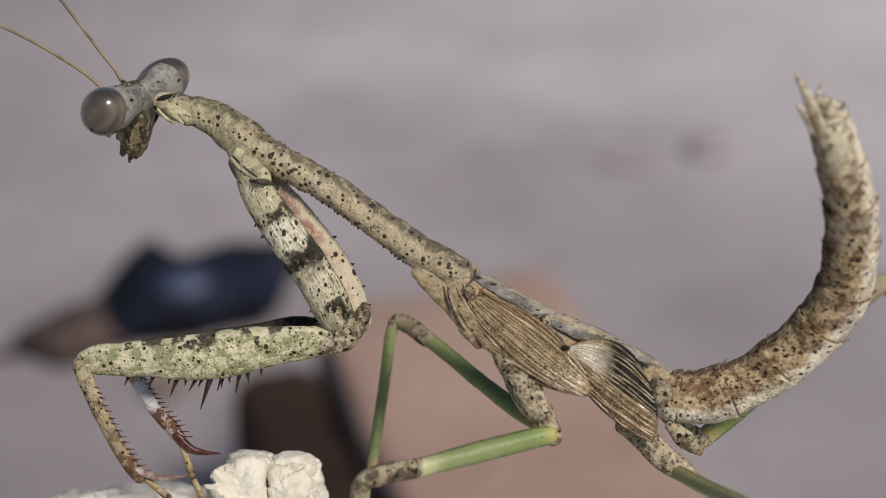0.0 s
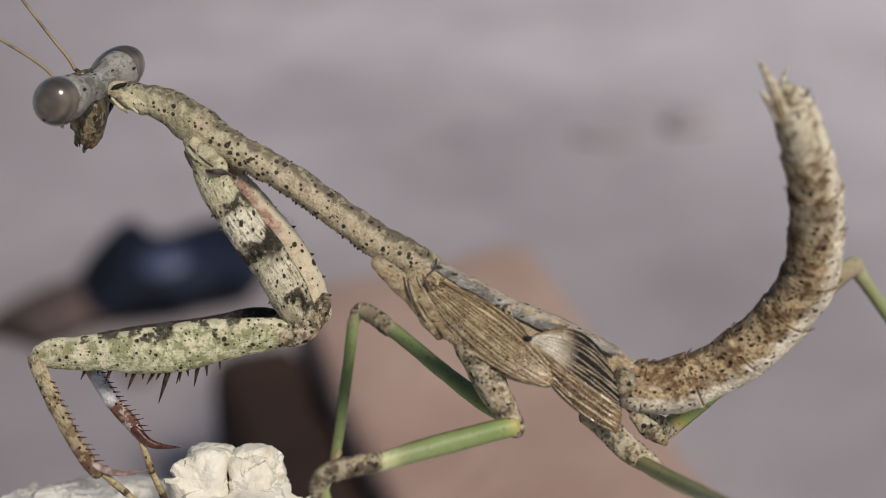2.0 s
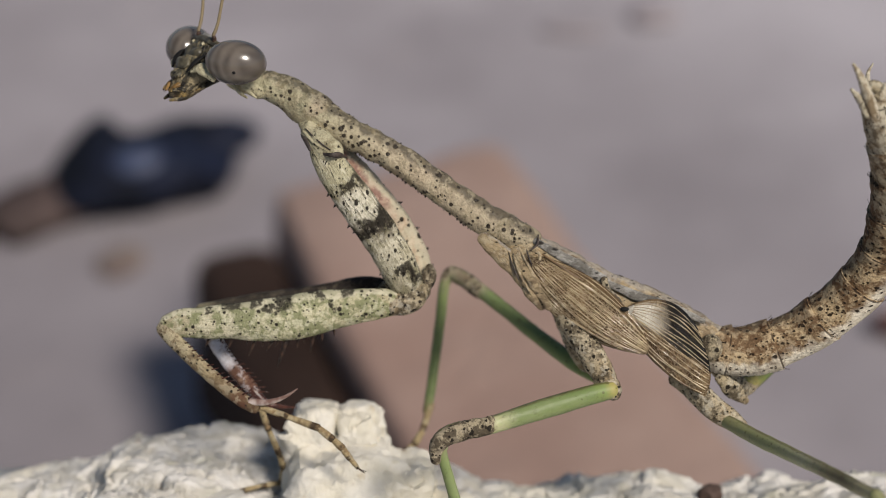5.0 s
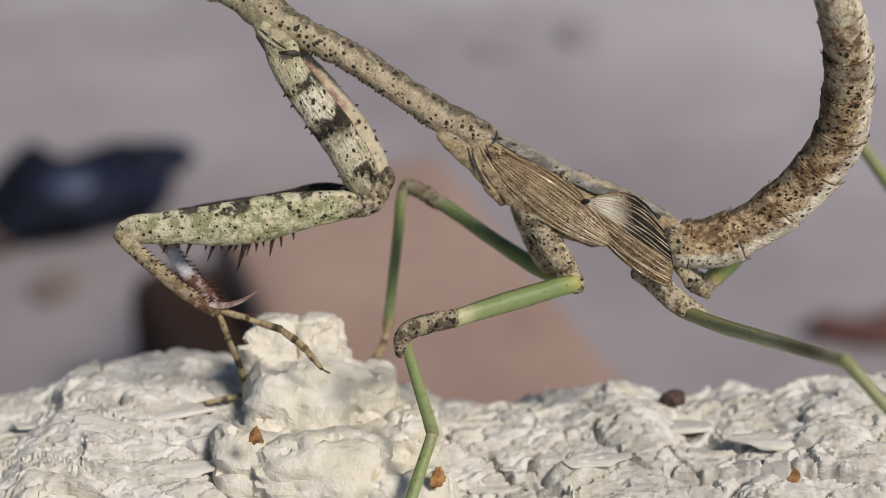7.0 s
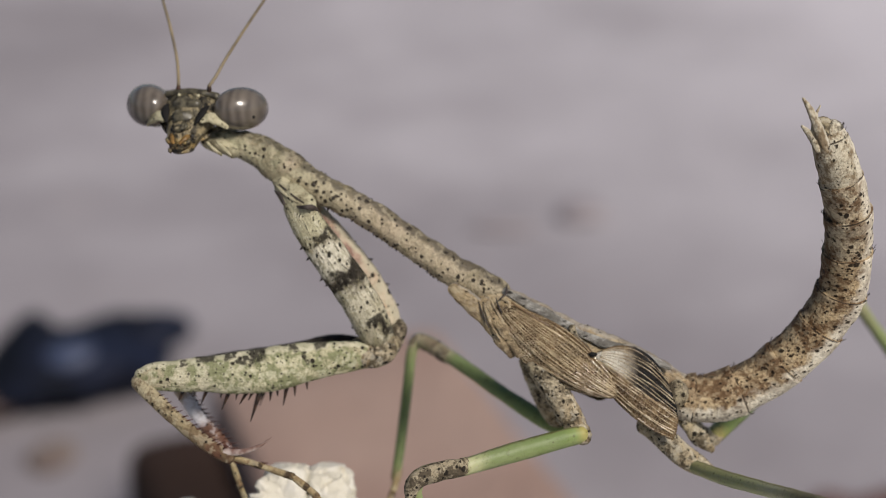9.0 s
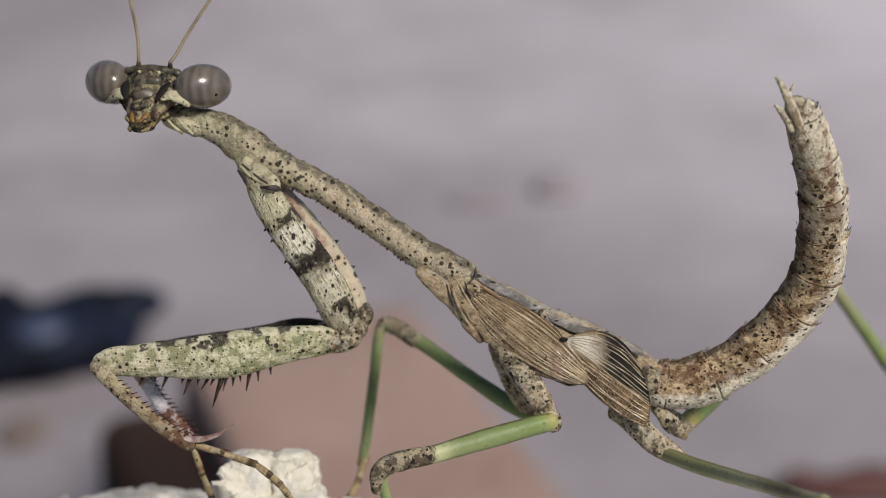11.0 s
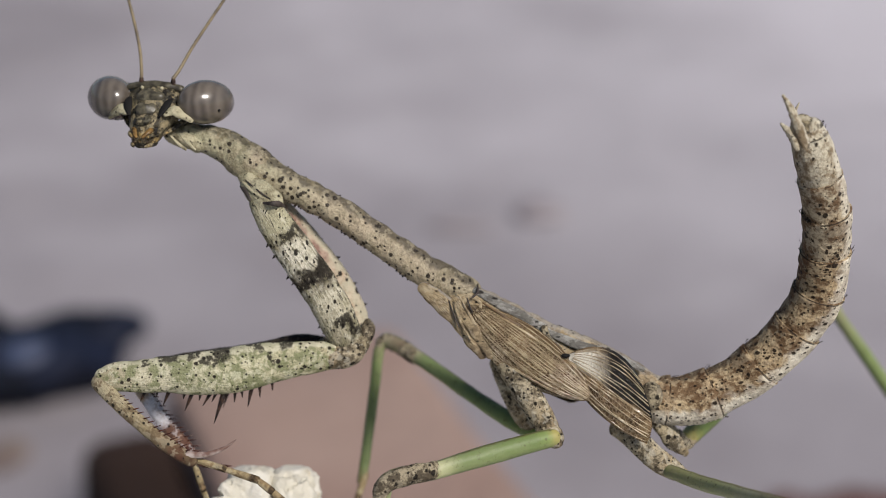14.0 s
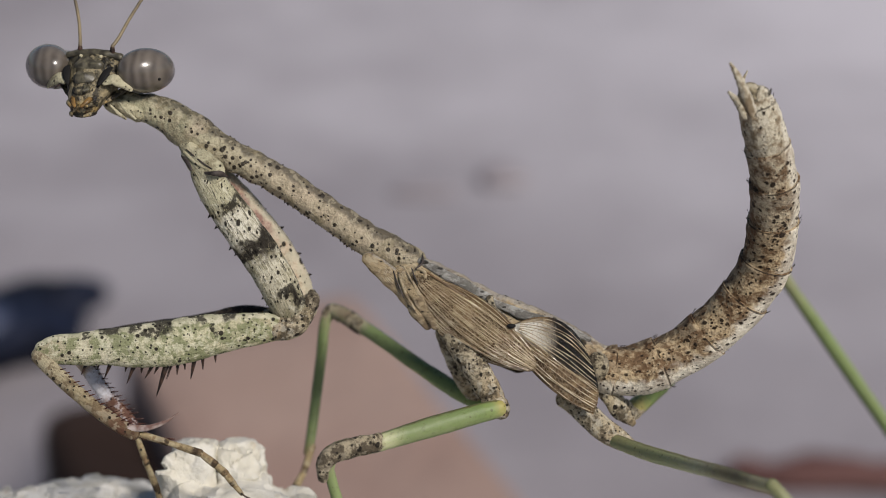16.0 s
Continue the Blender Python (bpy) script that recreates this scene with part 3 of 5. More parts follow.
# ---- ground and what lies on it ----
def build_ground():
    bm = bmesh.new()
    xs = [-30000, -4000, -900] + list(range(-600, 601, 60)) + [900, 4000, 30000]
    ys = [-30000, -4000, -900] + list(range(-480, 1201, 60)) + [2000, 6000, 30000]
    grid = [[bm.verts.new((x, y, 0)) for x in xs] for y in ys]
    for a, b in zip(grid, grid[1:]):
        for i in range(len(xs) - 1):
            bm.faces.new((a[i], a[i + 1], b[i + 1], b[i]))
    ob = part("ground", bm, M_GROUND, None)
    tagged(ob, "grey-lilac concrete ground with faint stains and a painted lit patch", "ground", kind="structure")


def build_brick():
    bm = bmesh.new()
    L, W, T = 205, 66, 62
    bmesh.ops.create_cube(bm, size=1, matrix=Matrix.Diagonal((W, L, T, 1)))
    bmesh.ops.bevel(bm, geom=bm.edges[:], offset=4, segments=3, profile=0.5, affect="EDGES")
    bmesh.ops.subdivide_edges(bm, edges=[e for e in bm.edges if e.calc_length() > 25], cuts=6, use_grid_fill=True)
    for v in bm.verts:
        v.co += v.normal * 2.2 * noise.noise(v.co * 0.05) if v.normal.length else Vector()
    ob = part("brick", bm, M_BRICK, None)
    ob.matrix_world = pose(-0.003, 0.245, 0.0315, 0, 0, 21)
    tagged(ob, "worn pinkish terracotta brick lying on the ground", "brick")


# dark block added for the brick's shaded left side and its shadow
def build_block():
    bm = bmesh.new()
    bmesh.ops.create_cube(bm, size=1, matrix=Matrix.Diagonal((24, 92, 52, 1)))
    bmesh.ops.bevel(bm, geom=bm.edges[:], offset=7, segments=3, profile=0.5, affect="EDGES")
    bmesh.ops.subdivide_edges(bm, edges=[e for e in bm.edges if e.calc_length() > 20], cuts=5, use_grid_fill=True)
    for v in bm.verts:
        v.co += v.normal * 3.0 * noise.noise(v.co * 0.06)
    ob = part("wood_block", bm, M_SHADE, None)
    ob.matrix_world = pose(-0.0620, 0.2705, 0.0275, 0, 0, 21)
    tagged(ob, "dark brown block standing in for shade beside the brick", "wood")


def build_blue():
    root = new("plastic_scrap")
    bm = ball(bmesh.new(), (0, -5, 0), (31, 25, 12), 32, 20)
    for v in bm.verts:
        v.co += Vector((7, 6, 8)) * noise.noise(v.co * 0.05 + Vector((3, 1, 0)))
        v.co.z = max(v.co.z, -12)
    part("crumpled_body", bm, M_BLUE, root)
    bm = ball(bmesh.new(), (-2, -17, 6), (11, 8, 7), 18, 12)
    part("raised_patch", bm, M_BLUE2, root, "dull blue raised patch")
    bm = ball(bmesh.new(), (25, 5, 3), (15, 10, 6), 16, 10)
    part("folded_end", bm, M_BLUE, root, "black folded end")
    root.matrix_world = pose(-0.1298, 0.4384, 0.0122, 0, 0, 16)
    tagged(root, "dark blue-black crumpled plastic scrap lying on the ground", "scrap")


def build_bits():
    def leaf(name, label, cat, m, x, y, l, w, t, turn, seed):
        bm = ball(bmesh.new(), (0, 0, 0), (l / 2, w / 2, t / 2), 20, 10)
        for v in bm.verts:
            v.co += Vector((l * 0.10, w * 0.14, t * 0.2)) * noise.noise(v.co * 0.09 + Vector((seed, 0, 0)))
            v.co.z = max(v.co.z, -t * 0.35)
        ob = part(name, bm, m, None)
        ob.matrix_world = pose(x / 1000, y / 1000, t * 0.35 * MM, 0, 0, turn)
        tagged(ob, label, cat)
    root = new("tile_shard")
    for nm, c, r, lab in (("fired_body", (4, 0, 0), (29, 7.5, 5.5), ""), ("broken_end", (-22, 1, -0.5), (11, 6, 4.4), "rough broken end")):
        bm = ball(bmesh.new(), c, r, 20, 10)
        for v in bm.verts:
            v.co += Vector((r[0] * 0.2, r[1] * 0.28, r[2] * 0.4)) * noise.noise(v.co * 0.09 + Vector((3, 0, 0)))
            v.co.z = max(v.co.z, -3.85)
        part(nm, bm, M_SHARD, root, lab)
    root.matrix_world = pose(0.130, 0.353, 0.00385, 0, 0, -4)
    tagged(root, "red-brown broken tile shard lying on the ground", "shard")
    root = new("dry_leaf")
    for nm, c, r, mt, lab in (("blade", (0, 0, 0), (22, 13, 8), M_LEAF, ""), ("curled_edge", (15, -5, 3), (6, 5, 4), M_LEAFEDGE, "paler curled edge"), ("stalk", (-23, 3, -3), (6, 1.6, 1.6), M_LEAF, "thin dark stalk")):
        bm = ball(bmesh.new(), c, r, 20, 10)
        for v in bm.verts:
            v.co += Vector((r[0] * 0.2, r[1] * 0.28, r[2] * 0.4)) * noise.noise(v.co * 0.09 + Vector((5, 0, 0)))
            v.co.z = max(v.co.z, -5.6)
        part(nm, bm, mt, root, lab)
    root.matrix_world = pose(-0.163, 0.414, 0.0056, 0, 0, 30)
    tagged(root, "dry brown curled leaf beside the plastic scrap", "leaf")
    leaf("pebble", "small flat dull grey pebble on the concrete", "pebble", M_STONE, 47, 588, 20, 17, 7, 10, 7)
    leaf("pebble", "small flat dull grey pebble on the concrete", "pebble", M_STONE, 14, 575, 26, 14, 4, 0, 9)
    leaf("pebble", "small flat dark brown pebble on the concrete", "pebble", M_LEAFEDGE, -129, 389, 15, 16, 5, 0, 11)


build_ground()
build_brick()
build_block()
build_blue()
build_bits()

# ---- the insect's frame: x along the body, depth away from the viewer, height ----
LIFT, LEAN = 0.235, -24.0
BODY = pose(0, 0, LIFT, LEAN)

# ---- bark ----
RIDGE = [(-100, -19), (-45, -18), (-28, -16.9), (-25.5, -16), (-22.7, -14.5), (-19.7, -14.2), (-16.5, -14.3), (-13, -15), (-9, -15.5), (-5, -16.3),
         (-1.5, -17.6), (1, -17.6), (3, -17.3), (5.7, -16.7), (8.4, -16.4), (10.7, -16.7), (12.4, -17.3), (15, -16.6), (19, -16.5), (24.6, -16.1), (45, -16), (100, -17)]
AXIS, ROUND = 10.0, 24.0


def ridge(x):
    return float(np.interp(x, [p[0] for p in RIDGE], [p[1] for p in RIDGE]))


def plate(p, scale, seed):
    """Cracked plates: how near a crack (0 at the crack) and a random value of the plate."""
    q = Vector((p[0] / (scale * 2.0), p[1] / (scale * 1.25), p[2] / scale)) + Vector((seed, seed * 0.7, seed * 1.3))
    q += Vector((noise.noise(q * 1.7), noise.noise(q * 1.7 + Vector((9, 0, 0))), noise.noise(q * 1.7 + Vector((0, 9, 0))))) * 0.35
    d, pts = noise.voronoi(q)
    c = pts[0]
    rnd = (math.sin(c.x * 127.1 + c.y * 311.7 + c.z * 74.7) * 43758.5453) % 1.0
    dirv = Vector((math.sin(rnd * 40), math.cos(rnd * 57), math.sin(rnd * 91)))
    return d[1] - d[0], rnd, (q - c).dot(dirv)


def layers(p, scale, k, seed):
    """Peeling layers: flat treads with short ragged steps between them."""
    q = Vector((p[0] * 0.45, p[1] * 0.8, p[2] * 1.25)) * scale + Vector((seed, seed * 2, 0))
    v = k * (noise.noise(q) + 0.5 * noise.noise(q * 2.1) + 0.25 * noise.noise(q * 4.3) + 0.13 * noise.noise(q * 8.7))
    f = v - math.floor(v)
    e = min(1.0, max(0.0, (f - 0.8) / 0.2))
    return math.floor(v) + 0.2 * f + 0.8 * e * e * (3 - 2 * e)


# open cracks: places along the bark and degrees round it, then half-width and depth
CRACKS = [([(10.9, 65.7), (13.1, 65.3), (16.5, 62.6), (21.8, 59.4), (26, 58)], 0.28, 1.3), ([(7.1, 78.7), (7.2, 73.6), (9.1, 67.4), (10.7, 66.1), (11.6, 69.5)], 0.13, 0.8),
          ([(15.7, 75.3), (16.1, 71.3), (16.9, 73.2)], 0.14, 0.8), ([(1.3, 70.9), (3.4, 64.4), (4.9, 62.9), (6.4, 64.3)], 0.18, 0.9), ([(-23, 63), (-20.5, 62.4)], 0.14, 0.7),
          ([(-17.5, 65.9), (-16.1, 67.2), (-14.8, 66.2)], 0.14, 0.8), ([(-21.5, 54.2), (-18.9, 53.1)], 0.18, 0.8), ([(-14.9, 72.4), (-14.0, 75.0)], 0.2, 0.7)]


def groove(x, a):
    """How deep the open cracks cut at a place of the bark."""
    cut, q = 0.0, Vector((x, math.degrees(a) * 0.42))
    q += Vector((noise.noise(Vector((x * 1.7, q.y * 1.7, 0))), noise.noise(Vector((x * 1.7, q.y * 1.7, 9))))) * 0.22
    for line, w, deep in CRACKS:
        if not line[0][0] - 1 < x < line[-1][0] + 1:
            continue
        for (x0, a0), (x1, a1) in zip(line, line[1:]):
            p0, d = Vector((x0, a0 * 0.42)), Vector((x1 - x0, (a1 - a0) * 0.42))
            f = max(0.0, min(1.0, (q - p0).dot(d) / d.length_squared))
            cut = max(cut, deep * max(0.0, 1 - ((q - p0 - d * f).length / (w * 1.6)) ** 2))
    return cut


def bark_point(x, a):
    """A point of the bark's skin: x along it, a the angle round it from the front (0) over the top (90) to the back (180)."""
    top = ridge(x)
    ca, sa = math.cos(a), math.sin(a)
    p = Vector((x, AXIS - ROUND * ca, top - ROUND + ROUND * sa))
    n = Vector((0, -ca, sa))
    h = 0.8 * noise.noise(p * 0.12) + 0.3 * noise.noise(p * 0.35)
    if abs(x) < 45:
        h += 0.15 * layers(p, 0.17, 2.6, 2.0) + 0.04 * layers(p, 0.5, 2.2, 7.0)
        e, r, tilt = plate(p, 2.6, 0.0)
        h += (0.5 * (r - 0.5) + 0.38 * tilt) * min(1.0, e / 0.1) - 0.6 * max(0, 1 - e / 0.07) ** 2
        e2, r2, t2 = plate(p, 1.3, 4.0)
        h += (0.17 * (r2 - 0.5) + 0.16 * t2) * min(1.0, e2 / 0.16) - 0.2 * max(0, 1 - e2 / 0.16) ** 2
        h += 0.07 * layers(p, 1.1, 1.8, 11.0) + 0.035 * layers(p, 2.4, 1.6, 15.0)
        h += 0.05 * noise.noise(p * 3.3) + 0.04 * noise.noise(p * 7.0) + 0.03 * noise.noise(p * 14.0)
        h -= groove(x, a)
    return p + n * h, n


def build_bark():
    root = new("bark_slab")
    root.matrix_world = BODY
    bm = bmesh.new()
    xs = [-100, -85, -70, -58, -48, -40, -35, -32] + list(np.arange(-30, 30.01, 0.12)) + [32, 35, 40, 48, 58, 70, 85, 100]
    an = [radians(v) for v in [-20, -8] + list(np.arange(0, 36, 0.6)) + list(np.arange(36, 100, 0.3)) + list(range(100, 201, 10))]
    grid = []
    down = (BODY.to_3x3().inverted() @ Vector((0, 0, -1)))
    for x in xs:
        row = [bm.verts.new(bark_point(x, a)[0]) for a in an]
        # skirts from both flanks to the ground
        skirt = []
        for v in (row[0], row[-1]):
            w = (BODY @ (v.co * MM)).z / MM
            skirt.append(bm.verts.new(v.co + down * max(1.0, w * 0.995)))
        grid.append([skirt[0]] + row + [skirt[1]])
    for a, b in zip(grid, grid[1:]):
        for i in range(len(a) - 1):
            bm.faces.new((a[i], a[i + 1], b[i + 1], b[i]))
    for g, rev in ((grid[0], False), (grid[-1], True)):
        bm.faces.new(g if rev else list(reversed(g)))
    part("bark_body", bm, M_BARK, root, crease=0.6)
    return root


def flake_mesh(seed):
    """An irregular thin scale of bark, about 1 mm half-length, with a raised edge."""
    rng = random.Random(seed)
    bm = bmesh.new()
    n = 11
    rim = [(1.0 + rng.uniform(-0.28, 0.28)) for _ in range(n)]
    layers = []
    for f, z in ((0.0, 0.07), (0.55, 0.065), (0.93, 0.045), (1.0, 0.0), (0.97, -0.12)):
        if f == 0:
            layers.append([bm.verts.new((0, 0, z))])
            continue
        layers.append([bm.verts.new((f * rim[k] * math.cos(2 * math.pi * k / n), 0.62 * f * rim[k] * math.sin(2 * math.pi * k / n),
                                     z + rng.uniform(-0.02, 0.02) + 0.05 * f * math.cos(2 * math.pi * k / n + seed))) for k in range(n)])
    c = layers[0][0]
    for k in range(n):
        bm.faces.new((c, layers[1][k], layers[1][(k + 1) % n]))
    for a, b in zip(layers[1:], layers[2:]):
        for k in range(n):
            bm.faces.new((a[k], b[k], b[(k + 1) % n], a[(k + 1) % n]))
    bmesh.ops.recalc_face_normals(bm, faces=bm.faces)
    me = bpy.data.meshes.new("bark_flake")
    bm.to_mesh(me)
    bm.free()
    me.transform(Matrix.Scale(MM, 4))
    for p in me.polygons:
        p.use_smooth = True
    me.materials.append(M_FLAKE)
    return me


def build_flakes(root):
    rng = random.Random(12)
    meshes = [flake_mesh(s) for s in range(14)]
    for i in range(80):
        x = rng.uniform(-29, 26)
        a = radians(rng.uniform(12, 80))
        if -13.5 < x < -3 and a > radians(30):
            continue
        p, n = bark_point(x, a)
        s = rng.uniform(0.4, 1.5)
        z = n.normalized()
        xa = Vector((1, rng.uniform(-0.35, 0.35), rng.uniform(-0.35, 0.35)))
        xa = (xa - z * xa.dot(z)).normalized()
        m = Matrix((xa, z.cross(xa), z)).transposed().to_4x4()
        m = m @ pose(0, 0, 0, rng.uniform(-6, 6), rng.uniform(-5, 5), 0)
        ob = new("bark_flake", rng.choice(meshes))
        ob.parent = root
        ob.matrix_basis = Matrix.Translation(p * MM) @ m @ Matrix.Diagonal((s * rng.uniform(1, 1.9), s, s * 0.8, 1))


def build_knob(root):
    """The chalky upright lump that stands on the bark."""
    bm = bmesh.new()
    lumps = [((-9.3, 4.2, -17.4), (3.3, 4.6, 4.4)), ((-10.9, 5.2, -13.6), (1.75, 2.5, 2.5)), ((-8.5, 5.4, -13.6), (1.45, 2.3, 2.25)), ((-5.9, 4.6, -16.6), (2.0, 3.2, 2.7)),
             ((-3.7, 3.2, -18.6), (2.2, 3.8, 2.6)), ((-7.6, -0.6, -19.4), (3.6, 4.6, 3.0)), ((-11.0, 0.2, -19.6), (2.4, 3.8, 3.2)), ((-3.4, -1.6, -20.6), (2.6, 3.4, 2.4))]
    for i, (c, r) in enumerate(lumps):
        sub = bmesh.new()
        bmesh.ops.create_icosphere(sub, subdivisions=5, radius=1)
        for v in sub.verts:
            d = v.co.copy()
            q = d / (abs(d.x) ** 4 + abs(d.y) ** 4 + abs(d.z) ** 4) ** 0.25
            p = Vector(c) + Vector((q.x * r[0], q.y * r[1], q.z * r[2]))
            e, rn, tl = plate(p, 2.3, 7.0)
            e4, rn4, tl4 = plate(p, 0.9, 3.0)
            k = 0.4 * noise.noise(p * 0.5) + 0.15 * layers(p, 0.3, 2.2, 5.0) + 0.04 * noise.noise(p * 2.9) + 0.05 * layers(p, 1.3, 1.8, 3.0) + 0.03 * noise.noise(p * 7) + (0.4 * (rn - 0.5) + 0.42 * tl) * min(1.0, e / 0.14) - 0.35 * max(0, 1 - e / 0.14) ** 2 + (0.12 * (rn4 - 0.5) + 0.18 * tl4) * min(1.0, e4 / 0.2)
            v.co = p + d * k
        me = bpy.data.meshes.new("lump")
        sub.to_mesh(me)
        sub.free()
        bm.from_mesh(me)
        bpy.data.meshes.remove(me)
    # dark piece added in place of the dark hollow behind the ridge
    hollow_bm = ball(bmesh.new(), (11.9, 8.2, -16.75), (0.8, 0.6, 0.45), 18, 12)
    for v in hollow_bm.verts:
        v.co += Vector((0.35, 0.2, 0.3)) * noise.noise(v.co * 1.6)
    part("bark_chip", hollow_bm, M_HOLLOW, root, "dark brown piece standing in for a hollow in the bark")
    part("knob", bm, M_CHALK, root, "chalk-white lumpy growth on the bark", crease=0.75)
    for p, r in (((-10.70, -5.80, -15.93), 0.42), ((-1.50, -5.50, -18.22), 0.45), ((16.16, -7.50, -17.92), 0.32)):
        rb = bmesh.new()
        bmesh.ops.create_icosphere(rb, subdivisions=4, radius=1)
        for v in rb.verts:
            v.co = Vector(p) + Vector((0, 0.12, 0)) + Vector((v.co.x * (0.75 - 0.3 * v.co.z), v.co.y * 0.16, v.co.z * 1.1)) * r * (1 + 0.5 * noise.noise(v.co * 1.2 + Vector(p)) + 0.25 * noise.noise(v.co * 3 + Vector(p)))
        part("resin_spot", rb, M_RESIN, root, "rust-brown resin stain")


bark = build_bark()
build_knob(bark)
build_flakes(bark)
tagged(bark, "upright slab of whitish grey flaky bark standing on the ground", "bark")

# ---- the mantis ----
mantis = new("praying_mantis")
mantis.matrix_world = BODY
tagged(mantis, "brown speckled young praying mantis with green legs standing on bark", "mantis")

PRO = [(-14.15, 1.20, 7.32, 0.55), (-13.32, 1.10, 7.07, 0.70), (-11.79, 1.00, 6.52, 0.88), (-10.71, 0.90, 5.78, 1.00), (-9.49, 0.80, 4.99, 0.91), (-7.97, 0.70, 4.20, 0.80), (-6.00, 0.60, 3.17, 0.78), (-3.73, 0.50, 1.66, 0.78), (-1.32, 0.40, -0.00, 0.84), (0.34, 0.40, -0.88, 0.88), (1.39, 0.30, -1.27, 0.70)]


def granules(rows, r, gap, angles, seed, bm=None, size=0.09, grow=1.0):
    """Small dark pegs along the edges of a limb."""
    rng = random.Random(seed)
    bm = bm or bmesh.new()
    fr = frame_at(rows, gap)
    for p, t, rad in fr[1:-1]:
        for ang in angles:
            if rng.random() < 0.25:
                continue
            a = Vector((0, 1, 0))
            a = (a - t * a.dot(t)).normalized()
            b = t.cross(a)
            th = radians(ang + rng.uniform(-7, 7))
            d = a * math.cos(th) + b * math.sin(th)
            s = size * rng.uniform(0.6, 1.5)
            base = p + d * rad * 0.97 + t * rng.uniform(-0.4, 0.4) * gap
            cone(bm, base, base + (d + t * 0.3) * s * 1.8 * grow, s, 5)
    return bm


def build_trunk():
    part("pronotum", tube(PRO, 36, 0.82, 0.16, 0.1, keel=0.07), M_PRO, mantis, "long speckled tan pronotum")
    pro = mantis.children[-1]
    tagged(part("granulation", granules(PRO[3:], 1, 0.34, (88, -88, 250), 3, size=0.07, grow=0.7), M_TUB, pro), kind="stuff")
    neck = [(-14.73, 1.40, 7.40, 0.61), (-14.10, 1.30, 7.21, 0.67), (-13.18, 1.20, 6.89, 0.70)]
    part("neck", tube(neck, 20, 0.85, 0.25, 0.14), M_CHEEK, mantis, "wrinkled pale neck skin")
    for rows, lab in (([(-14.8, 0.75, 7.3, 0.2), (-14.4, 0.65, 7.15, 0.3), (-13.9, 0.65, 6.9, 0.4), (-13.1, 0.8, 6.6, 0.4)], "wrinkled cream throat skin"),
                      ([(-14.6, 0.05, 7.0, 0.07), (-14.2, -0.05, 6.6, 0.1), (-13.8, 0.1, 6.3, 0.06)], "pale throat fold"), ([(-14.1, 0.0, 7.1, 0.06), (-13.75, -0.02, 6.7, 0.1), (-13.3, 0.1, 6.3, 0.06)], "pale throat fold")):
        part("throat", tube(rows, 18, 0.85, 0.12, 0.14), M_CHEEK, mantis, lab)
    part("neck_fold", tube([(-14.96, 1.00, 7.07, 0.08), (-14.74, 0.70, 7.45, 0.12), (-14.45, 0.70, 7.65, 0.12), (-14.10, 0.90, 7.75, 0.08)], 10, 0.8, 0.12, 0.12), M_BLACK, mantis, "dark fold behind the head")
    # dark strip put in for the shading at the pronotum's rear edge
    part("thorax_groove", tube([(1.75, -0.20, -0.81, 0.03), (1.71, -0.75, -1.28, 0.06), (1.38, -1.00, -1.58, 0.03)], 8, 0.9, 0.12, 0.05), M_CLEFT, mantis, "dark line for the shade behind the pronotum")
    saddle = [(-10.77, 0.90, 5.93, 1.00), (-10.05, 0.90, 5.48, 1.01)]
    part("pronotal_fold", tube(saddle, 28, 0.86, 0.2, 0.08), M_PRO, mantis)
    meso = [(0.49, 0.40, -1.36, 0.72), (1.55, 0.40, -1.96, 0.99), (3.21, 0.50, -3.05, 1.21), (5.32, 0.60, -4.26, 1.27), (6.83, 0.60, -4.98, 1.24)]
    part("mesothorax", tube(meso, 26, 0.85, 0.3, 0.14, keel=0.08), M_THORAX, mantis)
    meta = [(5.78, 0.60, -4.26, 1.21), (7.44, 0.70, -5.17, 1.39), (9.27, 0.80, -6.08, 1.39), (11.09, 0.90, -6.82, 1.12)]
    part("metathorax", tube(meta, 26, 0.85, 0.3, 0.12, keel=0.08), M_THORAX, mantis)
    for rows, mt, lab in (([(1.62, -0.30, -1.17, 0.18), (3.18, -0.40, -2.06, 0.27), (4.97, -0.40, -3.02, 0.27), (5.72, -0.40, -3.56, 0.15)], M_DORSAL, "grey-white dorsal plate"),
                          ([(5.51, -0.40, -3.38, 0.21), (7.05, -0.50, -4.03, 0.27), (8.84, -0.50, -4.57, 0.24), (10.51, -0.30, -5.35, 0.15)], M_DORSAL, "grey-white dorsal plate"),
                          ([(3.61, -0.75, -2.62, 0.12), (4.95, -0.80, -3.36, 0.13), (5.99, -0.80, -4.11, 0.12)], M_KNEE, ""), ([(5.25, -0.70, -3.13, 0.21), (5.39, -0.90, -3.72, 0.21), (5.98, -1.00, -4.31, 0.24)], M_KNEE, "")):
        part("dorsal_plate", tube(rows, 14, 0.6, 0.2, 0.1), mt, mantis, lab)
    for row in ([(-1.15, -0.60, -1.05, 0.39), (0.19, -0.90, -2.17, 0.51), (1.52, -1.00, -3.80, 0.45), (1.97, -0.90, -4.55, 0.30)], [(0.49, -0.90, -1.73, 0.30), (1.37, -1.20, -2.91, 0.36), (2.41, -1.10, -4.54, 0.27)]):
        part("side_plate", tube(row, 16, 0.42, 0.25, 0.14), M_THORAX, mantis, "tan folded side plate")


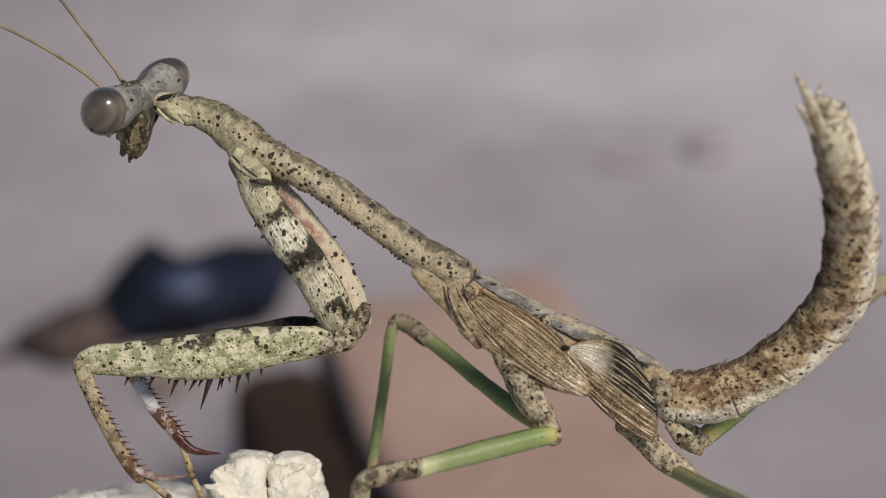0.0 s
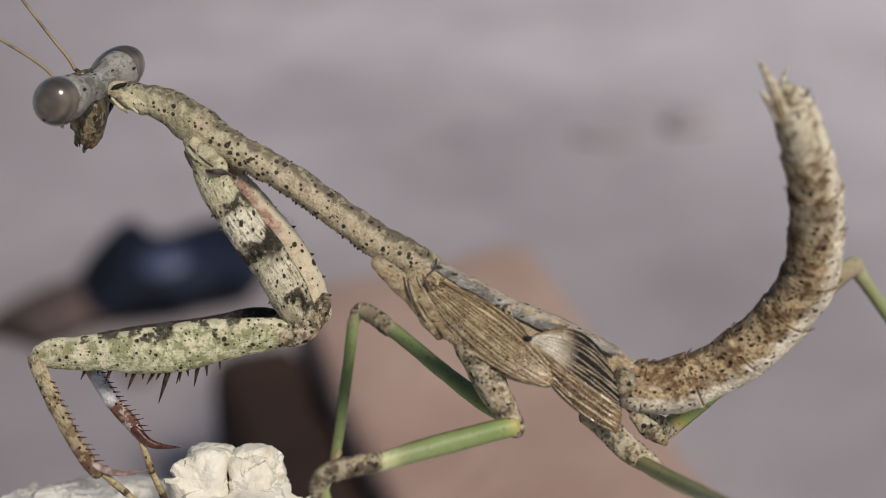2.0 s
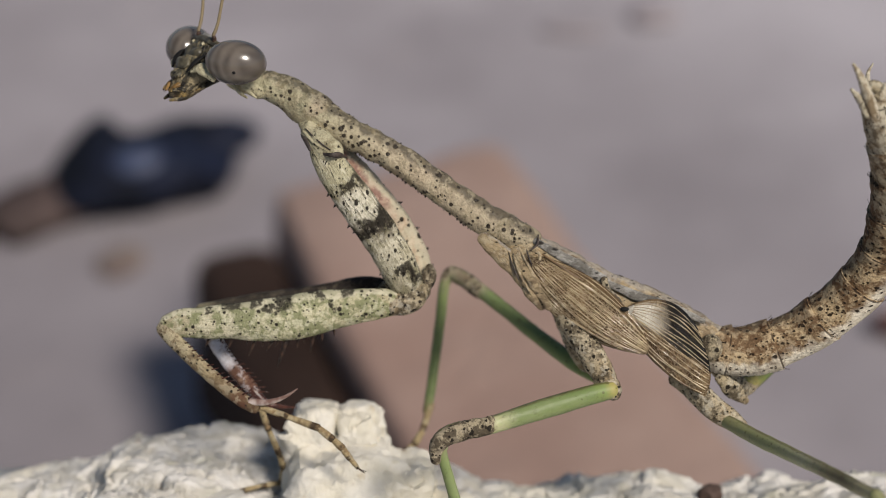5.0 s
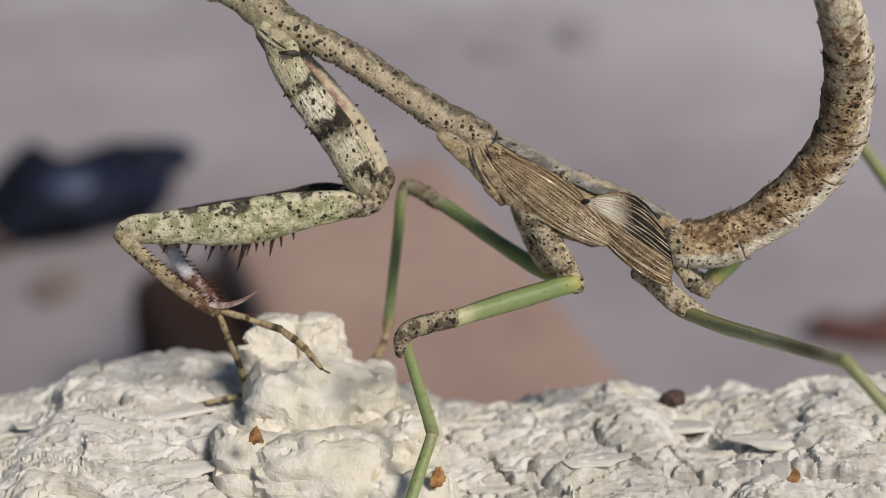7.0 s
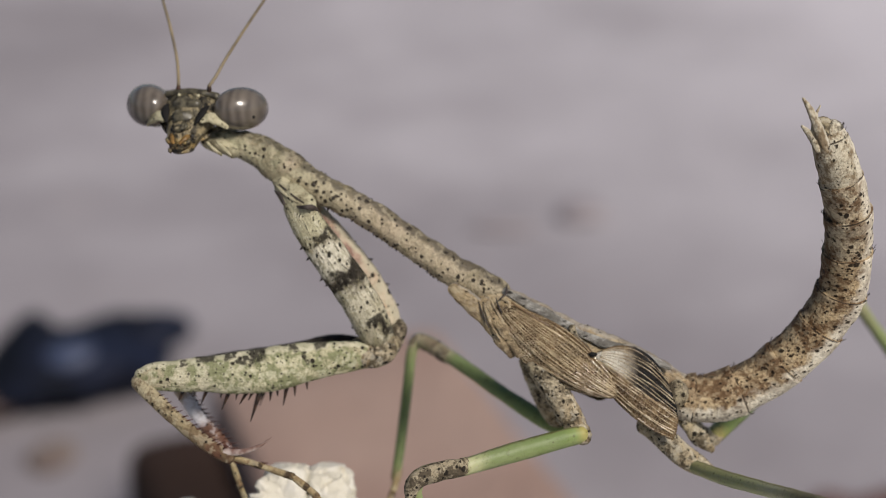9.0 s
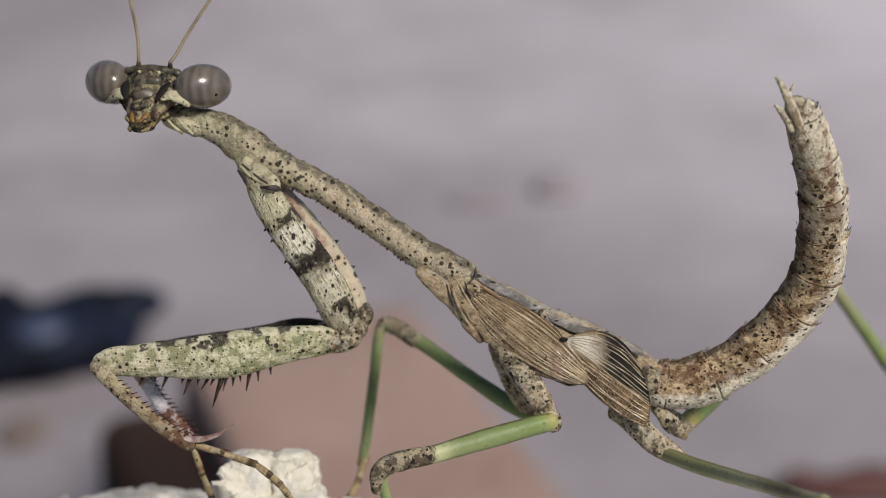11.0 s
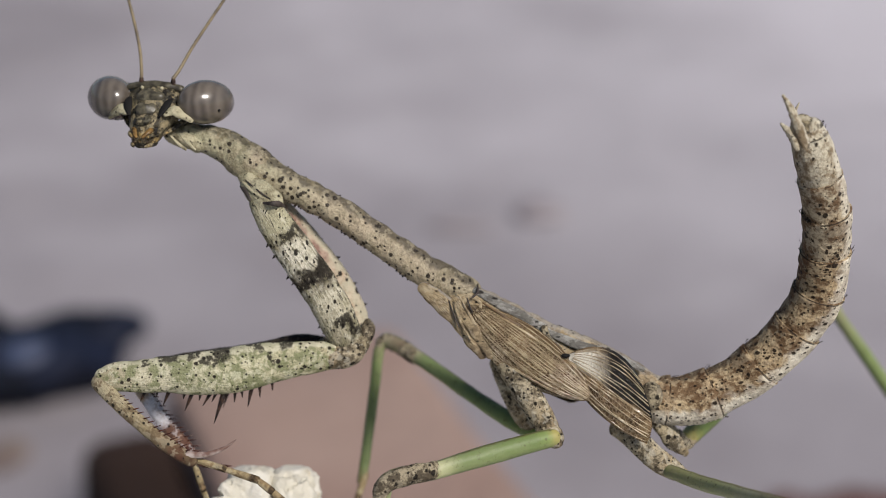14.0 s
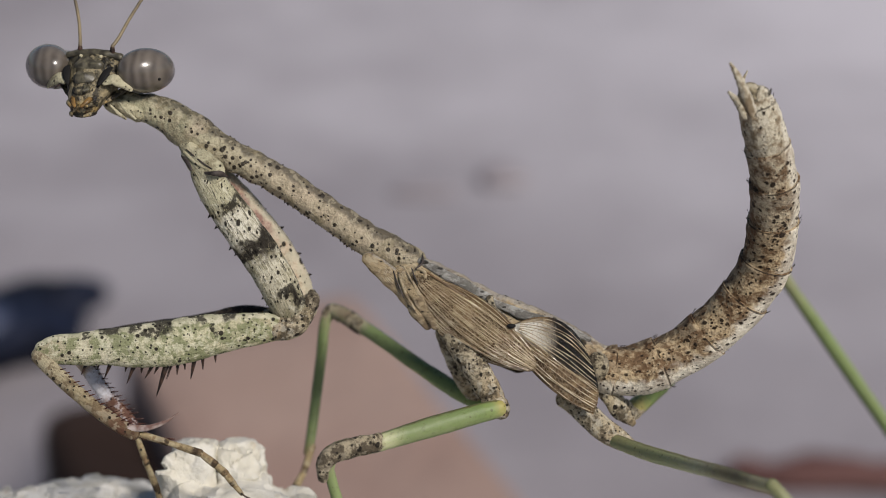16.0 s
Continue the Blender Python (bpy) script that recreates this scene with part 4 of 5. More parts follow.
def build_folds():
    """The curled ridges of skin between the pronotum and the wing buds."""
    for rows, mt, lab in (([(-0.55, -0.6, -1.62, 0.04), (-0.1, -0.98, -1.5, 0.07), (0.15, -1.05, -1.85, 0.08), (-0.1, -1.0, -2.2, 0.05)], M_FOLD, "curled tan skin fold"),
                          ([(0.35, -0.9, -1.5, 0.05), (0.55, -1.25, -2.1, 0.09), (0.85, -1.38, -2.9, 0.09), (1.35, -1.4, -3.8, 0.05)], M_FOLD, "tan skin fold"),
                          ([(0.75, -0.9, -1.45, 0.05), (1.0, -1.25, -1.95, 0.08), (1.35, -1.38, -2.6, 0.07)], M_FOLD, "tan skin fold"),
                          ([(1.35, -0.9, -1.62, 0.06), (1.75, -1.12, -1.7, 0.09), (1.85, -1.2, -2.05, 0.09), (1.55, -1.2, -2.25, 0.06)], M_FOLD, "curled tan skin fold"),
                          ([(0.2, -1.1, -1.7, 0.03), (0.42, -1.3, -2.35, 0.04), (0.75, -1.42, -3.1, 0.03)], M_CLEFT, "dark strip for the shade between skin folds"),
                          ([(1.15, -1.1, -1.55, 0.03), (1.3, -1.33, -2.0, 0.04), (1.45, -1.4, -2.35, 0.03)], M_CLEFT, "dark strip for the shade between skin folds"),
                          ([(2.0, -0.95, -1.8, 0.06), (3.2, -1.2, -2.6, 0.11), (4.3, -1.3, -3.3, 0.09), (5.0, -1.3, -3.9, 0.04)], M_BROWNEDGE, "smooth brown leading edge of the wing bud")):
        # the M_CLEFT rows are dark strips added as the shade between folds
        part("skin_fold" if mt is M_FOLD else "crease" if mt is M_CLEFT else "leading_edge", tube([(x, y + 0.07, z, r * (1 if mt is M_CLEFT else 0.8)) for x, y, z, r in rows], 12, 0.8, 0.12, 0.1), mt, mantis, lab)


def wing_pad(name, mat, base_top, base_low, tip_top, tip_low, top_bulge, low_bulge, rim, lift, label, thick=0.16, ribs=16, fan=False):
    """A wing bud: a ribbed shell that fans from a narrow base to a rounded outer rim."""
    bm = bmesh.new()
    uvl = bm.loops.layers.uv.verify()
    nu, nv = 96, 30
    B0, B1, T0, T1 = Vector(base_top), Vector(base_low), Vector(tip_top), Vector(tip_low)
    out = ((T0 + T1) / 2 - (B0 + B1) / 2).normalized()

    def edge(b, e, bulge, s):
        ctrl = (b + e) / 2 + Vector(bulge)
        return b * (1 - s) ** 2 + ctrl * 2 * s * (1 - s) + e * s * s
    sheets = []
    for off in (0.0, thick):
        g = []
        for j in range(nv + 1):
            s = j / nv
            top, low = edge(B0, T0, top_bulge, s), edge(B1, T1, low_bulge, s)
            row = []
            for i in range(nu + 1):
                u = i / nu
                p = top.lerp(low, u) + out * (math.sin(math.pi * u) * rim * s * s)
                arch = math.sin(math.pi * u) * lift * (0.35 + 0.65 * math.sin(math.pi * min(1, 0.15 + s * 0.8)))
                p = p + Vector((0, off - arch, 0))
                p.y += 0.16 * noise.noise(p * 0.8) + 0.05 * noise.noise(p * 2.6)
                row.append(bm.verts.new(p))
            g.append(row)
        sheets.append(g)
    for g, flip in ((sheets[0], False), (sheets[1], True)):
        for j in range(nv):
            for i in range(nu):
                q = [(i, j), (i + 1, j), (i + 1, j + 1), (i, j + 1)]
                if flip:
                    q.reverse()
                f = bm.faces.new([g[b][a] for a, b in q])
                for lp, (a, b) in zip(f.loops, q):
                    lp[uvl].uv = (a / nu, b / nv)
    s0, s1 = sheets
    for i in range(nu):
        bm.faces.new((s0[0][i], s1[0][i], s1[0][i + 1], s0[0][i + 1]))
        bm.faces.new((s0[-1][i], s0[-1][i + 1], s1[-1][i + 1], s1[-1][i]))
    for j in range(nv):
        bm.faces.new((s0[j][0], s0[j + 1][0], s1[j + 1][0], s1[j][0]))
        bm.faces.new((s0[j][-1], s1[j][-1], s1[j + 1][-1], s0[j + 1][-1]))
    pad = part(name, bm, mat, mantis, label)
    if lift > 0:        # veins on the near pair
        rng = random.Random(ribs)
        for k in range(1, ribs):
            u0 = (k + rng.uniform(-0.38, 0.38)) / ribs
            rows = []
            for j in range(1, 13):
                s = j / 12.2
                u = u0 + 0.014 * math.sin(s * (6 + k % 4) + k * 1.7)
                p = edge(B0, T0, top_bulge, s).lerp(edge(B1, T1, low_bulge, s), u) + out * (math.sin(math.pi * u) * rim * s * s)
                p.y -= math.sin(math.pi * u) * lift * (0.35 + 0.65 * math.sin(math.pi * min(1, 0.15 + s * 0.8))) + 0.012
                p.y += 0.16 * noise.noise(p * 0.8) + 0.05 * noise.noise(p * 2.6)
                rows.append((*p, (0.012 if not fan else 0.014) + 0.022 * rng.random() ** 2 + 0.008 * (j % 2)))
            part("vein", tube(rows, 6, 1.0, 0.5), M_PALEVEIN if fan and u0 < 0.55 else M_VEIN, pad)
    return pad


def build_wings():
    wing_pad("forewing_bud", M_WING1, (1.98, -0.70, -1.94), (0.66, -0.70, -1.94), (7.32, -1.50, -5.78), (6.62, -1.50, -6.86), (0.9, 0, 1.0), (-1.5, 0, -1.7), 0.75, 0.75, "ribbed golden-brown forewing bud", ribs=21)
    wing_pad("hindwing_bud", M_WING2, (6.52, -0.90, -4.49), (6.19, -0.90, -4.91), (10.16, -1.00, -5.61), (10.61, -1.20, -9.21), (0.5, 0, 1.7), (-1.0, 0, -0.8), 0.55, 0.7, "fan-ribbed wing bud with white base and dark stripes", fan=True)
    bm = bmesh.new()
    ball(bm, (6.3, -1.68, -4.55), (0.24, 0.12, 0.12), 14, 9)
    part("wing_joint", bm, M_BLACK, mantis, "black wing joint")
    bm = bmesh.new()
    ball(bm, (10.93, -0.50, -6.72), (0.62, 0.4, 0.75), 20, 12)
    part("first_tergite", bm, M_KNEE, mantis, "dark rounded plate behind the wing buds")
    # the far pair, behind the body
    wing_pad("forewing_bud", M_WING1, (2.03, 1.70, -1.99), (0.68, 1.70, -2.23), (7.25, 2.20, -6.54), (6.82, 2.20, -7.28), (0.9, 0, 0.5), (-1.0, 0, -1.0), 0.4, -0.5, "ribbed golden-brown forewing bud", ribs=17)
    wing_pad("hindwing_bud", M_WING2, (6.71, 1.80, -4.50), (6.37, 1.80, -5.05), (10.17, 2.20, -5.62), (10.63, 2.20, -9.15), (0.5, 0, 1.2), (-0.8, 0, -0.6), 0.4, -0.5, "fan-ribbed wing bud with dark stripes")


ABD = [(9.73, 0.90, -6.15, 0.91), (11.40, 0.90, -7.00, 1.30), (13.35, 0.80, -6.96, 1.42), (15.44, 0.60, -6.07, 1.37), (17.01, 0.10, -4.84, 1.38), (18.30, -0.50, -3.43, 1.37), (19.47, -1.60, -1.27, 1.39), (19.52, -3.20, 1.07, 1.32), (19.15, -4.90, 3.04, 1.25), (18.48, -6.20, 4.82, 1.15), (17.97, -6.90, 6.09, 1.03), (17.58, -7.20, 7.12, 0.72)]


ABD_ROOT = Vector((11.40, 0.90, -7.00))


def build_abdomen():
    """The abdomen's overlapping rings; the first carries the others, so that the whole tail can sway."""
    fr = spline(ABD, 0.12)
    n = len(fr)
    cuts = [0.0, 0.09, 0.2, 0.32, 0.44, 0.555, 0.665, 0.775, 0.87, 0.95, 1.0]
    rng = random.Random(5)
    parts = []
    for i, (a, b) in enumerate(zip(cuts, cuts[1:])):
        lo, hi = int(a * (n - 1)), min(n - 1, int(b * (n - 1)) + 5)
        seg = [list(fr[k]) for k in range(lo, hi + 1, 4)]
        if len(seg) < 3:
            seg = [list(fr[k]) for k in range(lo, hi + 1, 2)]
        m = len(seg)
        for k, q in enumerate(seg):
            q[3] *= 0.94 + 0.085 * (k / (m - 1)) ** 2
        label = "pale mottled abdomen segment" if i > 6 else "brown-flecked tan abdomen segment"
        bm = tube(seg, 32, 0.92, 0.22, 0.07, blunt=(0, 1 if i == len(cuts) - 2 else 0), seed=i)
        # stiff hairs on the rear rim
        skin = len(bm.faces)
        p, t, r = Vector(seg[-1][:3]), (Vector(seg[-1][:3]) - Vector(seg[-3][:3])).normalized(), seg[-1][3]
        av = Vector((0, 1, 0))
        av = (av - t * av.dot(t)).normalized()
        bv = t.cross(av)
        for k in range(16):
            th = rng.uniform(0, 2 * math.pi)
            d = av * math.cos(th) * 0.92 + bv * math.sin(th)
            q = p + d * r * 0.98
            cone(bm, q, q + (t * 1.0 + d * 0.5).normalized() * rng.uniform(0.14, 0.3), 0.013, 4)
        for k, f in enumerate(bm.faces):
            f.material_index = 1 if k >= skin else 0
        ob = part("abdomen_segment" if i else "abdomen", bm, M_ABD_PALE if i > 7 else M_ABD_MID if i > 5 else M_ABD, mantis, label)
        ob.data.materials.append(M_TUB)
        parts.append(ob)
    for rows in ([(17.30, -8.60, 5.86, 0.22), (16.99, -8.80, 6.58, 0.26), (16.51, -9.00, 7.65, 0.19), (16.04, -9.20, 8.37, 0.07)], [(17.15, -7.40, 5.94, 0.19), (16.88, -7.40, 6.55, 0.22), (16.54, -7.40, 6.94, 0.14), (16.32, -7.40, 7.16, 0.07)]):
        fr = frame_at(rows, 0.16)
        rr = [(*p, r * (1.0 + 0.14 * (k % 2))) for k, (p, t, r) in enumerate(fr)]
        parts.append(part("cercus", tube(rr, 12, 0.8, 0.09), M_ABD_PALE, mantis, "pale ringed cercus at the tail end"))
    parts.append(part("stylus", tube([(17.47, -5.20, 7.51, 0.14), (17.51, -5.00, 8.01, 0.09), (17.71, -5.00, 8.44, 0.04)], 8, 1, 0.1), M_ABD_PALE, mantis))
    parts.append(part("anal_plate", ball(bmesh.new(), (17.37, -7.40, 6.97), (0.62, 0.5, 0.7), 16, 10), M_MOTTLE, mantis, "dark brown tail plate"))
    joint = Matrix.Translation(ABD_ROOT * MM)
    for ob in parts:
        ob.data.transform(joint.inverted())
        if ob is not parts[0]:
            ob.parent = parts[0]
    parts[0].matrix_basis = joint
    return parts[0]


def spines(rows, spots, drop, depth=0.0):
    """Thorns under a limb: spots are (place along, length, slant)."""
    fr = frame_at(rows, 0.1)
    out = []
    for u, ln, sl in spots:
        p, t, r = fr[int(u * (len(fr) - 1))]
        base = p + Vector((0, depth, -r * 0.93))
        out.append((base, base + Vector((sl * ln, depth * 0.3, -ln * drop)), ln))
    return out


def fore_leg(coxa, troch, femur, m_coxa, m_femur, seed, far):
    rng = random.Random(seed)
    c = part("fore_coxa", tube(coxa, 22, 0.62, 0.3, 0.07, seed=seed, keel=0.04), m_coxa, mantis, "banded pale fore coxa with black pegs" if not far else "pink-faced fore coxa")
    tagged(part("granulation", granules(coxa[1:], 1, 0.62, (-88,) if not far else (88, 60), seed, size=0.082, grow=1.1), M_TUB, c), kind="stuff")
    part("fore_trochanter", tube(troch, 18, 0.75, 0.14, 0.12), M_MOTTLE, mantis)
    f = part("fore_femur", tube(femur, 24, 0.55, 0.28, 0.06, seed=seed + 3, keel=0.05), m_femur, mantis, "mottled green-cream raptorial fore femur" if not far else "fore femur with a black inner face")
    for base, tip, ln in spines(femur, [(0.30, 0.55, 0.05), (0.345, 0.75, 0.0), (0.385, 1.15, -0.2), (0.43, 0.5, 0.1), (0.455, 0.7, -0.1), (0.50, 1.7, -0.32), (0.54, 0.5, -0.5), (0.565, 0.7, -0.6),
                                              (0.60, 0.45, -0.2), (0.635, 1.0, -0.42), (0.67, 0.4, -0.2), (0.73, 0.8, -0.42), (0.78, 0.35, -0.2), (0.83, 0.6, -0.5)], 1.0, 0.25):
        part("spine", cone(bmesh.new(), base, tip, 0.085 + 0.05 * ln, 7, 0.0), M_SPINE, f)
    return f


def fore_tibia(pivot, tib, claw, tarsus, m_tib, m_claw, name_label, spine_n=15):
    """A tibia about its knee, with its thorns, its end claw and its foot; all in the knee's space."""
    P = Vector(pivot)

    def rel(rows):
        return [(r[0] - P.x, r[1] - P.y, r[2] - P.z, *r[3:]) for r in rows]
    tib, claw = rel(tib), rel(claw)
    t = part("fore_tibia", tube(tib, 16, 0.7, 0.25, 0.05), m_tib, mantis, name_label)
    t.matrix_basis = Matrix.Translation(P * MM)
    part("claw", tube(claw, 10, 0.8, 0.15), m_claw, t, "curved pointed claw")
    fr = frame_at(tib, 0.1)
    for k in range(spine_n):
        u = 0.22 + 0.75 * k / (spine_n - 1)
        p, d, r = fr[int(u * (len(fr) - 1))]
        nrm = Vector((d.z, 0, -d.x))
        nrm = -nrm if nrm.x < 0 else nrm
        ln = 0.2 + 0.32 * u
        b = p + nrm * r * 0.8 + Vector((0, -0.15, 0))
        part("spine", cone(bmesh.new(), b, b + (nrm * 0.85 + d * 0.6) * ln, 0.05, 6), M_CLAW, t)
    ts = rel(tarsus)
    for a, b in zip(ts, ts[1:]):
        mid = [a[k] * 0.5 + b[k] * 0.5 for k in range(4)]
        aa, bb = list(a), list(b)
        aa[3] *= 0.8
        bb[3] *= 1.05
        part("tarsomere", tube([aa, mid, bb], 10, 0.9, 0.12), M_TARSUS, t)
    e, q = ts[-1], ts[-2]
    d = (Vector(e[:3]) - Vector(q[:3])).normalized()
    for s in (-1, 1):
        part("tarsal_claw", cone(bmesh.new(), e[:3], Vector(e[:3]) + d * 0.35 + Vector((0.22, s * 0.2, 0.02)), 0.045, 6, -0.03), M_SPINE, t)
    return t


NEAR_KNEE = (-18.20, -0.80, -5.92)
FAR_KNEE = (-17.04, 2.60, -5.67)


def build_fore_legs():
    base_n = [(-10.73, 0.50, 4.97, 0.39), (-10.17, -0.20, 4.28, 0.60), (-9.59, -0.60, 3.72, 0.75), (-9.09, -0.80, 3.30, 0.68)]
    part("coxal_base", tube(base_n, 18, 0.7, 0.2, 0.16), M_CHEEK, mantis, "wrinkled cream skin above the fore coxa")
    # pale folds, and dark M_CLEFT strips that paint the shade in their creases
    for rows, mt in (([(-10.75, -0.25, 4.55, 0.07), (-10.05, -0.85, 3.95, 0.12), (-9.25, -1.2, 3.5, 0.08)], M_CHEEK), ([(-10.5, -0.15, 4.75, 0.06), (-9.75, -0.8, 4.2, 0.11), (-8.95, -1.15, 3.72, 0.07)], M_CHEEK),
                     ([(-10.85, -0.1, 4.35, 0.06), (-10.55, -0.65, 4.05, 0.12), (-10.3, -0.85, 3.6, 0.1)], M_CLEFT), ([(-10.6, -0.3, 4.68, 0.03), (-9.9, -0.95, 4.1, 0.05), (-9.2, -1.25, 3.62, 0.03)], M_CLEFT)):
        part("coxal_fold" if mt is M_CHEEK else "coxal_crease", tube(rows, 10, 0.7, 0.12, 0.08), mt, mantis, "pale skin fold above the fore coxa" if mt is M_CHEEK else "dark strip for the shade in folds above the fore coxa")
    part("condyle", tube([(-4.16, 2.08, -2.86, 0.21), (-4.13, 1.39, -3.32, 0.43), (-4.42, 1.12, -3.86, 0.40)], 12, 0.7, 0.15, 0.06), M_KNEE, mantis, "dark joint at the end of the coxa")
    coxa_n = [(-9.98, -0.30, 3.85, 0.54), (-9.40, -0.67, 3.00, 0.80), (-8.13, -0.28, 1.04, 0.99), (-7.17, 0.06, -0.33, 1.00), (-6.32, 0.38, -1.66, 1.01), (-5.49, 0.78, -3.27, 0.97), (-5.09, 1.02, -4.28, 0.73)]
    troch_n = [(-4.72, 1.10, -3.98, 0.76), (-5.26, 0.91, -4.63, 0.70), (-6.01, 0.73, -4.81, 0.60)]
    fem_n = [(-5.49, 0.82, -4.76, 0.51), (-6.45, 0.64, -4.69, 0.76), (-7.34, 0.46, -4.77, 0.86), (-9.40, 0.21, -5.03, 1.08), (-10.90, -0.06, -5.31, 1.18), (-12.11, -0.23, -5.50, 1.18), (-13.55, -0.40, -5.59, 1.05), (-14.80, -0.47, -5.61, 0.94), (-16.19, -0.64, -5.70, 0.83), (-17.38, -0.72, -5.72, 0.74), (-18.01, -0.80, -5.80, 0.53)]
    fore_leg(coxa_n, troch_n, fem_n, M_COXA, M_FEMUR, 2, False)
    part("coxal_slit", tube([(-9.62, -1.08, 3.42, 0.06), (-9.13, -1.56, 3.37, 0.13), (-8.73, -1.31, 3.35, 0.19), (-8.50, -0.51, 3.14, 0.12)], 10, 0.4, 0.12, 0.06), M_CLEFT, mantis, "dark slit above the fore coxa")
    coxa_f = [(-10.11, 1.20, 3.78, 0.46), (-8.82, 1.40, 2.88, 0.76), (-7.55, 1.80, 1.15, 0.98), (-6.29, 2.30, -0.68, 1.08), (-5.31, 2.80, -2.50, 1.05), (-4.68, 3.10, -3.89, 0.77)]
    troch_f = [(-4.62, 3.10, -3.77, 0.71), (-5.70, 3.20, -4.45, 0.72), (-6.85, 3.40, -4.40, 0.6)]
    fem_f = [(-6.40, 3.40, -4.20, 0.50), (-8.07, 3.40, -4.27, 0.66), (-10.15, 3.30, -4.90, 0.85), (-13.12, 3.10, -5.32, 0.84), (-15.77, 2.80, -5.5, 0.6), (-16.86, 2.60, -5.6, 0.45)]
    fore_leg(coxa_f, troch_f, fem_f, M_PINK, M_INNER, 8, True)
    near = fore_tibia(NEAR_KNEE, [(-18.20, -0.80, -5.99, 0.47), (-17.17, -1.00, -7.07, 0.41), (-15.49, -1.30, -8.52, 0.40), (-13.98, -1.50, -9.60, 0.38), (-13.15, -1.53, -10.07, 0.33)],
                      [(-13.50, -1.60, -9.76, 0.21), (-12.42, -1.70, -9.72, 0.16), (-11.52, -1.80, -9.39, 0.10), (-10.87, -1.90, -8.94, 0.03)],
                      [(-13.41, -1.37, -9.91, 0.17), (-11.48, -1.42, -10.52, 0.18), (-9.78, -1.60, -11.06, 0.20), (-9.02, -1.56, -11.65, 0.20), (-8.49, -1.55, -12.13, 0.20), (-8.08, -1.52, -12.67, 0.17), (-7.66, -1.50, -13.19, 0.11)], M_FTIB, M_PALECLAW, "speckled tan fore tibia with thorns")
    far = fore_tibia(FAR_KNEE, [(-17.04, 2.60, -5.82, 0.42), (-16.16, 2.40, -7.03, 0.42), (-15.10, 2.10, -8.46, 0.42), (-14.02, 1.80, -9.57, 0.36), (-13.57, 1.70, -10.14, 0.28)],
                     [(-13.87, 1.70, -9.79, 0.28), (-13.15, 1.60, -10.44, 0.24), (-12.41, 1.60, -10.65, 0.15), (-11.46, 1.50, -10.67, 0.03)],
                     [(-13.57, 1.70, -10.30, 0.17), (-13.03, 1.90, -12.00, 0.18), (-12.54, 2.60, -13.51, 0.18), (-12.39, 3.20, -14.46, 0.18), (-12.67, 4.20, -15.57, 0.17), (-13.73, 3.60, -15.62, 0.16), (-14.81, 3.00, -15.79, 0.12)], M_FTIB2, M_CLAW, "dark thorny fore tibia with a white inner face")
    return near, far


def leg(rows_by_part, labels):
    for nm, rows, mat, kw in rows_by_part:
        part(nm, tube(rows, **kw), mat, mantis, labels.get(nm, ""))


def foot(name, rows):
    """Small foot joints that end on the bark."""
    for a, b in zip(rows, rows[1:]):
        mid = [a[k] * 0.5 + b[k] * 0.5 for k in range(4)]
        part(name, tube([a, mid, b], 10, 0.9, 0.15), M_TARSUS, mantis)


